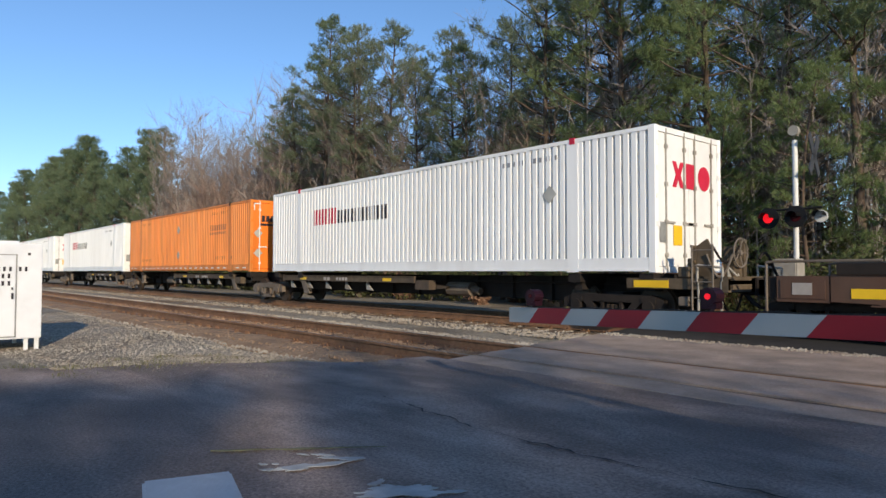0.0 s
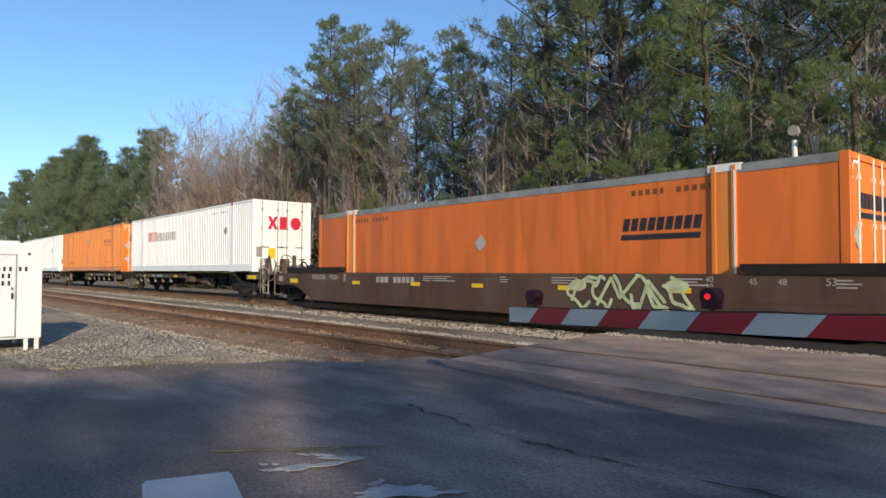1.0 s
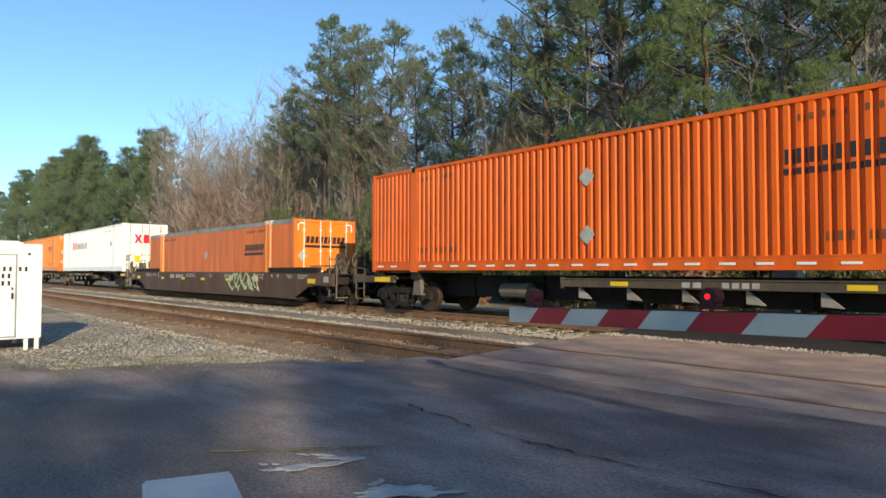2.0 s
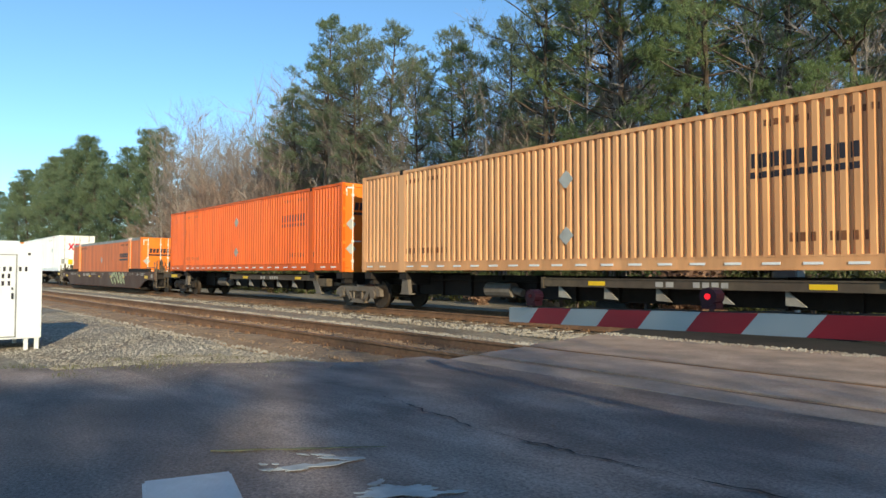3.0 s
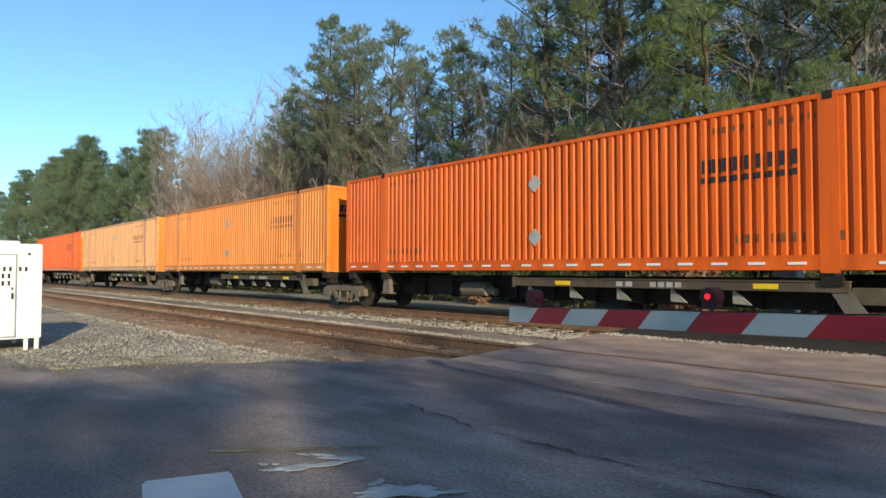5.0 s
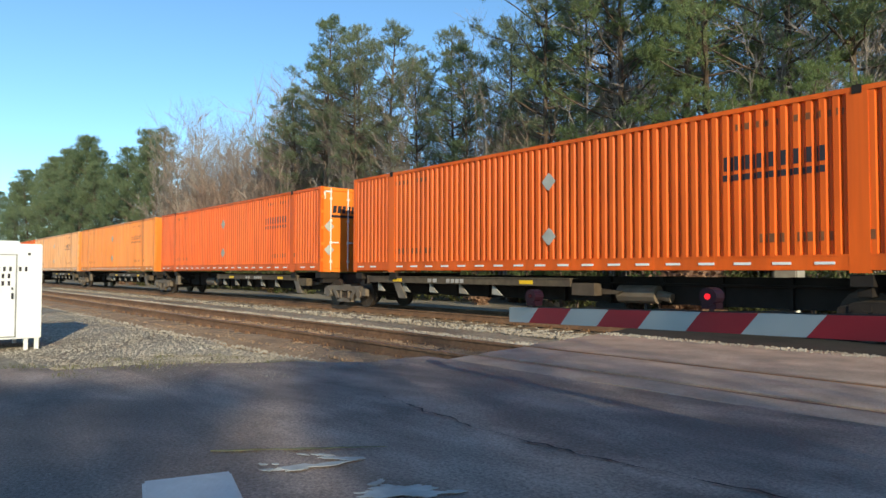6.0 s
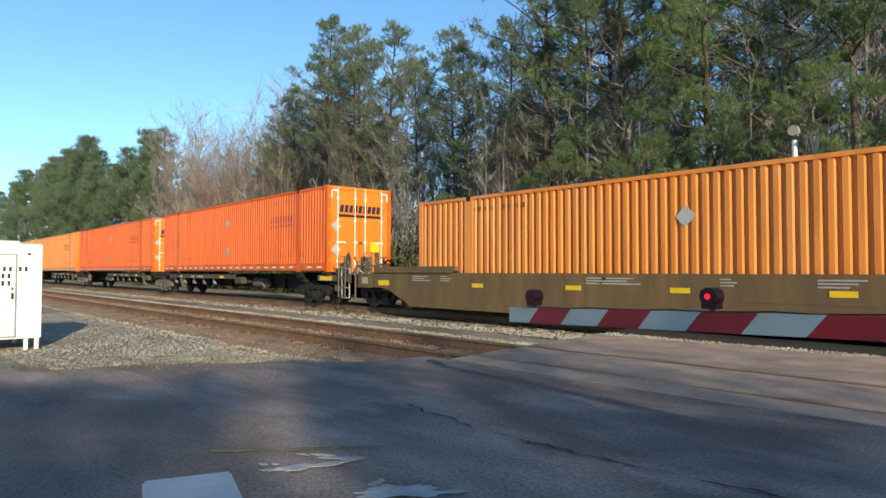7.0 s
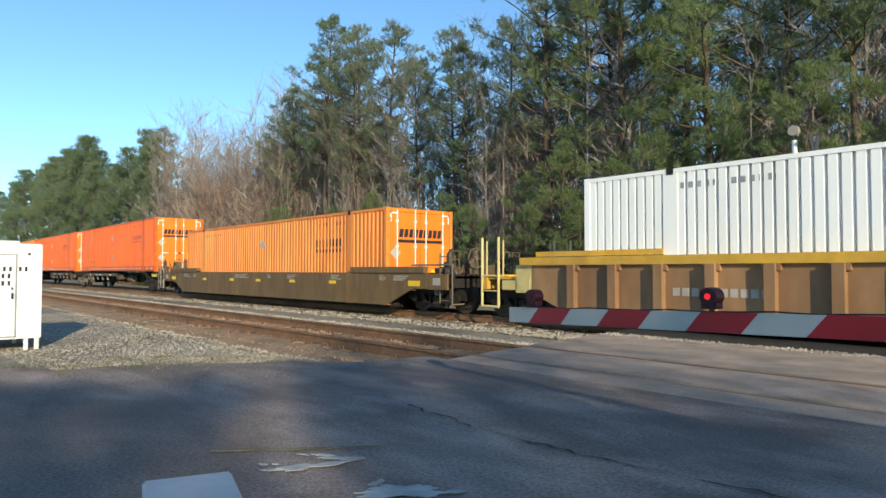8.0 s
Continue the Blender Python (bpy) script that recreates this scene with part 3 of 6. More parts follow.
def end_hardware(parent, x, e):
    """Plates, rungs, valves and hanging hoses crowded on a car's brake end."""
    bm = bmesh.new()
    prism(bm, [(x - 0.17, 1.0), (x + 0.15, 1.0), (x + 0.15, 1.52), (x + 0.04, 1.74), (x - 0.17, 1.60)], -1.02, -0.97)
    part("bracket_plate", bm, SILL, parent)
    bm = bmesh.new()
    for dx in (-0.20, 0.20):
        pipe(bm, [(x + e * 0.1 + dx, -1.30, 0.30), (x + e * 0.1 + dx, -1.30, 1.62)], 0.020, 6)
    for k in range(5):
        pipe(bm, [(x + e * 0.1 - 0.20, -1.30, 0.36 + 0.29 * k), (x + e * 0.1 + 0.20, -1.30, 0.36 + 0.29 * k)], 0.014, 5)
    part("rung_ladder", bm, BRACE, parent)
    for y, z, a, h in ((-1.12, 1.02, 0.24, 0.20), (-0.84, 1.02, 0.16, 0.36), (-1.15, 0.48, 0.20, 0.18)):
        bm = bmesh.new()
        box(bm, x - e * 0.32 - a / 2, x - e * 0.32 + a / 2, y - 0.10, y + 0.10, z, z + h)
        bmesh.ops.bevel(bm, geom=bm.edges[:], offset=0.02, segments=1, affect="EDGES")
        part("valve_box", bm, BRACE if z < 1 else SILL, parent)
    for k, (y, sag, top) in enumerate(((-1.05, 0.42, 1.45), (-0.80, 0.30, 1.60), (-0.62, 0.55, 0.86))):
        bm = bmesh.new()
        pts = [(x + e * (0.05 + 0.055 * j), y + 0.015 * j, top - sag * math.sin(math.pi * j / 8)) for j in range(9)]
        pipe(bm, pts, 0.022, 6)
        part("hose", bm, UNDER if k else BRACE, parent)


def coupler(parent, x0, x1, paint):
    bm = bmesh.new()
    box(bm, min(x0, x1), max(x0, x1), -0.13, 0.13, 0.72, 0.98)
    box(bm, x1 - 0.16, x1 + 0.16, -0.20, 0.20, 0.68, 1.02)
    part("coupler", bm, paint, parent)
    bm = bmesh.new()
    e = 1 if x1 > x0 else -1
    pts = [(x1 - e * (0.75 - 0.15 * k), -0.35 - 0.05 * math.sin(k), 0.72 - 0.26 * math.sin(math.pi * k / 5)) for k in range(6)]
    pipe(bm, pts, 0.03)
    part("air_hose", bm, UNDER, parent)


def spine_car(label, x_left, x_right, mid, left_truck, end_left=False, end_right=False, sill="right"):
    """One platform of an articulated spine car. x in the train's own measure; mid: middle of the container on it."""
    c = thing("spine_car", label, "railway car", "spine cars of the train")
    c["mid"] = mid
    L, R = x_left - mid, x_right - mid
    bm = bmesh.new()
    prism(bm, [(L, 0.72), (L + 1.4, 0.72), (L + 2.4, 0.46), (R - 2.4, 0.46), (R - 1.4, 0.72), (R, 0.72), (R, 1.02), (L, 1.02)], -0.33, 0.33)
    for k in range(12):
        x = L + 2.2 + k * (R - L - 4.4) / 11
        box(bm, x - 0.03, x + 0.03, -0.42, 0.42, 0.44, 1.03)
    part("centre_beam", bm, UNDER, c)
    for x in (-HALF + 0.25, -6.06, 6.06, HALF - 0.25):
        bm = bmesh.new()
        box(bm, x - 0.16, x + 0.16, -1.24, 1.24, 0.90, 1.085)
        box(bm, x - 0.10, x + 0.10, -1.10, 1.10, 0.74, 0.90)
        part("bolster", bm, UNDER, c)
    for x, slanted in ((-6.06, False), (6.06, True)) if sill == "right" else ((-6.06, True),):
        for s in (-1, 1):
            bm = bmesh.new()
            if slanted:
                prism(bm, [(x - 0.14, 0.98), (x + 0.14, 0.98), (x + 0.56, 0.36), (x + 0.22, 0.36)], s * 1.15, s * 1.18)
                prism(bm, [(x - 0.14, 0.98), (x - 0.09, 0.98), (x + 0.26, 0.36), (x + 0.21, 0.36)], s * 0.9, s * 1.15)
            else:
                prism(bm, [(x - 0.10, 0.98), (x + 0.12, 0.98), (x + 0.20, 0.50), (x - 0.16, 0.50)], s * 1.05, s * 1.18)
                box(bm, x - 0.20, x + 0.26, s * 1.0, s * 1.20, 0.47, 0.50)
            part("bolster_brace", bm, BRACE, c, "dusty grey-brown brace plate")
    a, b = (-0.9, 6.3) if sill == "right" else (-7.4, 0.4)
    for s in (-1, 1):
        bm = bmesh.new()
        box(bm, a, b, s * 1.13, s * 1.20, 0.80, 0.96)
        box(bm, a, b, s * 0.90, s * 1.22, 0.96, 0.985)
        box(bm, a, a + 0.06, s * 1.13, s * 1.215, 0.76, 1.0)
        part("side_sill", bm, SILL, c)
        for x in (a + 1.3, b - 1.5):
            bm = bmesh.new()
            box(bm, x, x + 0.42, s * 1.20, s * 1.208, 0.835, 0.925)
            part("reflector", bm, REFLECT_YELLOW, c, "yellow reflector strip")
        for k in range(5):
            x = a + 0.4 + k * 1.22
            bm = bmesh.new()
            prism(bm, [(x, 0.80), (x + 0.03, 0.80), (x + 0.34, 0.54), (x, 0.56)], s * 1.05, s * 1.09)
            part("bracket", bm, LIGHT_STEEL, c)
        bm = bmesh.new()
        blocks(bm, [(0.16, 0.06), (0.16, 0.4), (0.13, 0.05), (0.13, 0.05), (0.13, 0.05), (0.13, 0)], a + 2.9, 0.83, 0.10, -1.20, 0)
        if s < 0:
            part("marking_block", bm, PALE_INK, c)["kind"] = "stuff"
        else:
            bm.free()
        bm = bmesh.new()
        box(bm, b + 0.02, b + 0.62, s * 0.92, s * 1.17, 0.62, 0.88)
        part("equipment_box", bm, SILL, c)
        bm = bmesh.new()
        prism(bm, [(b + 0.1, 0.62), (b + 1.0, 0.66), (b + 1.1, 0.72), (b + 0.1, 0.80)], s * 0.75, s * 0.9)
        part("brake_lever", bm, SILL, c)
    bm = bmesh.new()
    tube(bm, (1.3 if sill == "left" else -3.2, -0.62, 0.66), (2.2 if sill == "left" else -2.3, -0.62, 0.66), 0.19, n=12)
    tube(bm, (2.2 if sill == "left" else -2.3, -0.62, 0.66), (2.5 if sill == "left" else -2.0, -0.62, 0.60), 0.10, n=8)
    part("air_reservoir", bm, BRACE, c)
    bm = bmesh.new()
    pipe(bm, [(L + 1, -0.5, 0.9), (R - 1, -0.5, 0.86)], 0.025)
    pipe(bm, [(L + 1, 0.5, 0.9), (R - 1, 0.5, 0.86)], 0.025)
    part("brake_pipe", bm, UNDER, c)
    truck(c, R if not end_right else HALF - 1.2, UNDER if end_right else BRACE)
    if left_truck:
        truck(c, -HALF + 1.2)
    for flag, e in ((end_left, -1), (end_right, 1)):
        if flag:
            x = L if e < 0 else R
            bm = bmesh.new()
            box(bm, min(x, x - e * 2.1), max(x, x - e * 2.1), -1.22, 1.22, 0.90, 0.97)
            box(bm, min(x, x - e * 0.12), max(x, x - e * 0.12), -1.24, 1.24, 0.76, 1.04)
            for s in (-1, 1):
                box(bm, min(x, x - e * 2.1), max(x, x - e * 2.1), s * 1.14, s * 1.23, 0.80, 1.0)
            part("end_platform", bm, SILL, c)
            for s in (-1, 1):
                bm = bmesh.new()
                x2 = x - e * 1.55
                box(bm, x2 - 0.38, x2 + 0.38, s * 1.23, s * 1.245, 0.82, 0.96)
                part("reflector", bm, REFLECT_YELLOW, c, "yellow reflector strip")
            for y in (-1.0, 0.55, 1.0):
                bm = bmesh.new()
                box(bm, x - e * 0.75 - 0.03, x - e * 0.75 + 0.03, y - 0.03, y + 0.03, 0.97, 1.62)
                box(bm, x - e * 0.75 - 0.03, x - e * 0.75 + 0.03, y - 0.16, y + 0.16, 1.30, 1.34)
                box(bm, x - e * 0.75 - 0.025, x - e * 0.75 + 0.025, y - 0.14, y + 0.14, 1.58, 1.62)
                part("grab_post", bm, SILL, c)
            bm = bmesh.new()
            for k in range(6):
                pipe(bm, [(x - e * (0.15 + 0.1 * k), -0.9 + 0.28 * k, 0.98), (x - e * (0.2 + 0.1 * k), -0.85 + 0.28 * k, 1.22 + 0.08 * (k % 3)), (x - e * (0.1 + 0.1 * k), -0.7 + 0.28 * k, 1.05)], 0.022, 5)
            part("brake_piping", bm, LIGHT_STEEL, c)
            end_steps(c, x - e * 0.35, LIGHT_STEEL if e > 0 else SILL, 1.25)
            coupler(c, x - e * 0.4, x + e * 0.62, UNDER)
            if e > 0:
                brake_stand(c, x - 0.30, SILL)
                end_hardware(c, x - 0.55, 1)
    return c


def well_car(label, paint, mid, high=1.09, style="plain", trim=None):
    """A single well car: deep side walls between two end platforms on trucks."""
    c = thing("well_car", label, "railway car", "well cars of the train")
    c["mid"] = mid
    trim = trim or paint
    lo, n = 0.19, 9.55
    for s in (-1, 1):
        y0, y1 = s * 1.36, s * 1.42
        bm = bmesh.new()
        w = n + 0.55 if style == "plain" else n - 0.12
        prism(bm, [(-w, 0.66), (-n + 0.1, 0.64), (-n + 0.35, 0.55), (-8.35, lo), (8.35, lo), (n - 0.35, 0.55), (n - 0.1, 0.64), (w, 0.66), (w, high), (-w, high)], y0, y1)
        if style == "plain":
            box(bm, -8.35, 8.35, s * 1.33, s * 1.47, lo - 0.03, lo + 0.03)
            box(bm, -n, n, s * 1.34, s * 1.425, 0.60, 0.625)
        part("side_wall", bm, paint, c)
        if style == "plain":
            for e in (-1, 1):
                bm = bmesh.new()
                x0, x1 = sorted((e * 6.4, e * 10.0))
                prism(bm, [(x0 + (0.12 if e > 0 else 0), high), (x1 - (0 if e > 0 else 0.12), high), (x1, high + 0.05), (x1, high + 0.17), (x0, high + 0.17), (x0, high + 0.05)], s * 1.30, s * 1.46)
                part("top_flange", bm, UNDER if paint is BROWN else paint, c)
        else:
            bm = bmesh.new()
            box(bm, -n - 0.2, n + 0.2, s * 1.30, s * 1.50, high, high + 0.17)
            part("top_chord", bm, trim, c, "yellow top chord")
            for e in (-1, 1):
                bm = bmesh.new()
                x0, x1 = sorted((e * 6.2, e * 9.4))
                box(bm, x0, x1, s * 1.24, s * 1.34, high + 0.19, high + 0.30)
                part("upper_rail", bm, trim, c)
            for x in [-8.25 + 1.031 * i for i in range(17)]:
                bm = bmesh.new()
                box(bm, x - 0.09, x + 0.09, s * 1.42, s * 1.56, 0.22, high)
                prism(bm, [(x - 0.16, high - 0.12), (x + 0.16, high - 0.12), (x + 0.16, high), (x - 0.16, high)], s * 1.42, s * 1.50)
                part("side_post", bm, paint, c)
            bm = bmesh.new()
            box(bm, -8.3, 8.3, s * 1.36, s * 1.52, 0.16, 0.26)
            part("bottom_chord", bm, UNDER, c)
            bm = bmesh.new()
            for k in range(60):
                x = -8.2 + 16.4 * k / 59
                tube(bm, (x, s * 1.54, 0.21), (x, s * 1.56, 0.21), 0.025, n=6)
            part("rivet_row", bm, LIGHT_STEEL, c)
    bm = bmesh.new()
    box(bm, -8.3, 8.3, -1.34, 1.34, 0.08, 0.12)
    for x in (-8.3, 8.25):
        box(bm, x, x + 0.05, -1.34, 1.34, 0.10, 0.8)
    part("well_floor", bm, UNDER, c)
    for e in (-1, 1):
        a, b = sorted((e * 8.6, e * 11.2))
        bm = bmesh.new()
        box(bm, a, b, -0.45, 0.45, 0.70, 1.02)
        box(bm, min(e * 9.6, e * 11.15), max(e * 9.6, e * 11.15), -1.32, 1.32, 0.94, 1.0)
        box(bm, min(e * 10.95, e * 11.15), max(e * 10.95, e * 11.15), -1.36, 1.36, 0.70, 1.05)
        box(bm, min(e * 8.4, e * 8.7), max(e * 8.4, e * 8.7), -1.34, 1.34, 0.5, high)
        part("end_platform", bm, UNDER if style == "plain" else trim, c)
        for s in (-1, 1):
            bm = bmesh.new()
            x0, x1 = sorted((e * 10.12, e * 10.92) if style == "plain" else (e * 9.45, e * 9.95))
            box(bm, x0, x1, s * 1.25, s * 1.41, 0.64, 1.06 if style == "plain" else 1.27)
            box(bm, x0 + 0.06, x1 - 0.06, s * 1.41, s * 1.425, 0.70, 1.0)
            part("end_box", bm, paint if style == "plain" else PALE_YELLOW, c)
            if style != "plain":
                continue
            bm = bmesh.new()
            box(bm, e * 10.52 - 0.15, e * 10.52 + 0.15, s * 1.425, s * 1.432, 0.76, 0.95)
            part("sticker", bm, PALE_INK, c)
            bm = bmesh.new()
            box(bm, e * 9.55 - 0.26, e * 9.55 + 0.26, s * 1.42, s * 1.428, 0.72, 0.87)
            part("reflector", bm, REFLECT_YELLOW, c, "yellow reflector strip")
            bm = bmesh.new()
            pipe(bm, [(e * 9.4, s * 1.38, 1.30), (e * 10.95, s * 1.38, 1.30), (e * 11.1, s * 1.38, 1.28), (e * 11.1, s * 1.38, 0.25)], 0.024)
            pipe(bm, [(e * 11.1, s * 1.38, 0.27), (e * 11.1, s * 0.95, 0.27)], 0.022)
            part("handrail", bm, BRACE, c)
        truck(c, e * 10.05)
        coupler(c, e * 11.0, e * 11.95, UNDER)
        if style == "ribbed":
            for s in (-1, 1):
                bm = bmesh.new()
                pipe(bm, [(e * 11.12, s * 1.36, 1.95), (e * 11.12, s * 1.36, 0.28), (e * 10.56, s * 1.36, 0.28), (e * 10.56, s * 1.36, 1.95)], 0.034, 8)
                pipe(bm, [(e * 11.12, s * 1.20, 1.88), (e * 11.12, s * 1.20, 1.0)], 0.022, 6)
                pipe(bm, [(e * 10.56, s * 1.20, 1.88), (e * 10.56, s * 1.20, 1.0)], 0.022, 6)
                for z in (0.66, 1.02):
                    pipe(bm, [(e * 11.12, s * 1.36, z), (e * 10.56, s * 1.36, z)], 0.020, 6)
                part("end_ladder", bm, PALE_YELLOW, c, "pale yellow pipe ladder")
                bm = bmesh.new()
                box(bm, min(e * 10.40, e * 9.98), max(e * 10.40, e * 9.98), s * 1.22, s * 1.40, 0.70, 0.92)
                part("step_box", bm, PALE_YELLOW, c)
    brake_stand(c, 10.85, SILL)
    end_hardware(c, 10.62, 1)
    for y in (-1.15, 0.75, 1.15):
        bm = bmesh.new()
        pipe(bm, [(10.95, y - 0.14, 1.0), (10.95, y - 0.14, 1.66), (10.95, y + 0.14, 1.66), (10.95, y + 0.14, 1.0)], 0.022, 5)
        pipe(bm, [(10.95, y - 0.14, 1.22), (10.95, y + 0.14, 1.22)], 0.018, 5)
        pipe(bm, [(10.95, y - 0.14, 1.44), (10.95, y + 0.14, 1.44)], 0.018, 5)
        part("grab_iron", bm, SILL, c)
    bm = bmesh.new()
    for k in range(7):
        pipe(bm, [(10.2 + 0.12 * k, -1.1 + 0.3 * k, 0.98), (10.25 + 0.12 * k, -1.05 + 0.3 * k, 1.15 + 0.09 * (k % 3)), (10.4 + 0.12 * k, -0.9 + 0.3 * k, 1.02)], 0.024, 5)
    part("brake_piping", bm, BRACE, c)
    bm = bmesh.new()
    box(bm, 10.45, 10.65, 0.15, 0.35, 1.3, 1.45)
    part("valve", bm, SILL, c)
    for y in (-0.95, -0.05):
        bm = bmesh.new()
        box(bm, 10.5, 10.6, y - 0.04, y + 0.04, 1.0, 1.72)
        box(bm, 10.48, 10.62, y - 0.14, y + 0.14, 1.02, 1.20)
        part("grab_post", bm, BRACE, c)
    bm = bmesh.new()
    box(bm, 10.3, 10.9, 0.1, 0.7, 1.0, 1.3)
    part("equipment_box", bm, SILL, c)
    if style == "plain":
        for x in (-5.59, -2.64, -0.17, 2.57, 5.28):
            bm = bmesh.new()
            box(bm, x - 0.2, x + 0.2, -1.430, -1.42, 0.73, 0.83)
            part("reflector", bm, REFLECT_YELLOW, c, "yellow reflector strip")
        bm = bmesh.new()
        for i, (w, x) in enumerate(((0.5, -2.3), (0.9, -1.9), (0.3, 0.6), (0.7, 2.2), (0.6, 5.2), (0.35, 7.9), (0.7, 8.6), (0.8, -8.2), (0.4, -7.0))):
            for k in range(3):
                box(bm, x, x + w * (1 - 0.17 * ((k * 7 + i) % 3)), -1.427, -1.421, 0.98 - k * 0.055, 1.005 - k * 0.055)
        part("marking_block", bm, PALE_INK, c, "small pale marking bars")["kind"] = "stuff"
    return c


def ribbon(bm, pts, width, y):
    """A flat painted stroke in x and z."""
    for i, ((x0, z0), (x1, z1)) in enumerate(zip(pts, pts[1:])):
        y -= 0.00012
        d = Vector((x1 - x0, z1 - z0))
        if d.length < 1e-5:
            continue
        n = Vector((-d.y, d.x)).normalized() * width / 2
        d = d.normalized() * width * 0.2
        prism(bm, [(x0 - d.x + n.x, z0 - d.y + n.y), (x0 - d.x - n.x, z0 - d.y - n.y), (x1 + d.x - n.x, z1 + d.y - n.y), (x1 + d.x + n.x, z1 + d.y + n.y)], y - 0.003, y)


def graffiti(car):
    """Looping spray-painted strokes with no legible form."""
    strokes = []
    for k, (cx, w, h) in enumerate(((3.05, 0.42, 0.34), (3.55, 0.34, 0.38), (4.1, 0.40, 0.36), (4.65, 0.36, 0.40), (5.2, 0.44, 0.36))):
        strokes.append([(cx + w * math.cos(a + k) * (0.7 + 0.3 * math.cos(2 * a)), 0.70 + h * math.sin(a + 0.4 * k) * (0.8 + 0.2 * math.sin(3 * a))) for a in [0.4 + 5.0 * i / 22 for i in range(23)]])
    strokes.append([(2.75, 0.52), (2.9, 0.85), (3.2, 1.02), (3.45, 0.98)])
    strokes.append([(3.4, 0.45), (3.75, 1.0), (3.95, 0.6), (4.35, 1.03)])
    strokes.append([(4.4, 0.42), (4.6, 0.95), (4.95, 0.55)])
    for i, s in enumerate(strokes):
        s = [(x, min(1.05, max(0.28, z))) for x, z in s]
        bm = bmesh.new()
        ribbon(bm, s, 0.12, -1.4205)
        part("graffiti_outline", bm, GRAFFITI_DARK, car)["kind"] = "stuff"
        bm = bmesh.new()
        ribbon(bm, s, 0.07, -1.4265)
        part("graffiti_stroke", bm, GRAFFITI, car)["kind"] = "stuff"
    for cx, cz, rx, rz in ((2.92, 0.84, 0.22, 0.12), (5.2, 0.86, 0.25, 0.12)):
        bm = bmesh.new()
        prism(bm, [(cx + rx * math.cos(2 * math.pi * k / 16), cz + rz * math.sin(2 * math.pi * k / 16)) for k in range(16)], -1.4335, -1.4315)
        part("graffiti_fill", bm, GRAFFITI, car)


def length_marks(car, spots):
    up = Matrix.Rotation(radians(90), 4, "X")
    for text, x, z, size in spots:
        words("lettering", text, size, PALE_INK, car, pose(x, -1.424, z) @ up)


# ground speed falls slightly during the pass
def shift(t):
    return 17.93 * t - 0.017 * t * t


MOVING = []      # (thing, place along the train, height)


def place(ob, s, z=0.0):
    ob.matrix_basis = pose(s, TRACK_Y, z)
    MOVING.append((ob, s, z))
    return ob


# ---- trees ----
def mesh_from(name, verts, faces, mat, smooth=False):
    me = bpy.data.meshes.new(name)
    me.from_pydata(verts, [], faces)
    me.materials.append(mat)
    if smooth:
        me.polygons.foreach_set("use_smooth", [True] * len(me.polygons))
    me.update()
    return me


def sweep(V, F, pts, radii, n):
    """A tapered limb through pts, into the lists V and F."""
    base = len(V)
    for i, p in enumerate(pts):
        d = (pts[min(i + 1, len(pts) - 1)] - pts[max(i - 1, 0)]).normalized()
        u = d.orthogonal().normalized()
        w = d.cross(u)
        for k in range(n):
            a = 2 * math.pi * k / n
            V.append(p + (u * math.cos(a) + w * math.sin(a)) * radii[i])
    for i in range(len(pts) - 1):
        for k in range(n):
            a, b = base + i * n + k, base + i * n + (k + 1) % n
            F.append((a, b, b + n, a + n))


def clump(NV, NF, rng, centre, out, radius, shoots, needles, ln):
    """A puff of needle shoots at a branch end: each shoot a brush of needles that point outwards and up."""
    for _ in range(shoots):
        v = Vector((rng.gauss(0, 1), rng.gauss(0, 1), rng.gauss(0.25, 0.8))).normalized()
        o = centre + Vector((v.x, v.y, v.z * 0.7)) * radius * rng.uniform(0.35, 1.0)
        axis = (v * 0.6 + out * 0.5 + Vector((0, 0, 0.55))).normalized()
        for _ in range(needles):
            d = (axis * 0.75 + Vector((rng.gauss(0, 0.62), rng.gauss(0, 0.62), rng.gauss(0, 0.62)))).normalized()
            side = d.cross(Vector((rng.gauss(0, 1), rng.gauss(0, 1), rng.gauss(0, 1)))).normalized() * ln * 0.052
            p = o + axis * rng.uniform(-0.3, 0.3) * ln
            i = len(NV)
            NV.extend((p + side, p - side, p + d * ln * rng.uniform(0.75, 1.2)))
            NF.append((i, i + 1, i + 2))


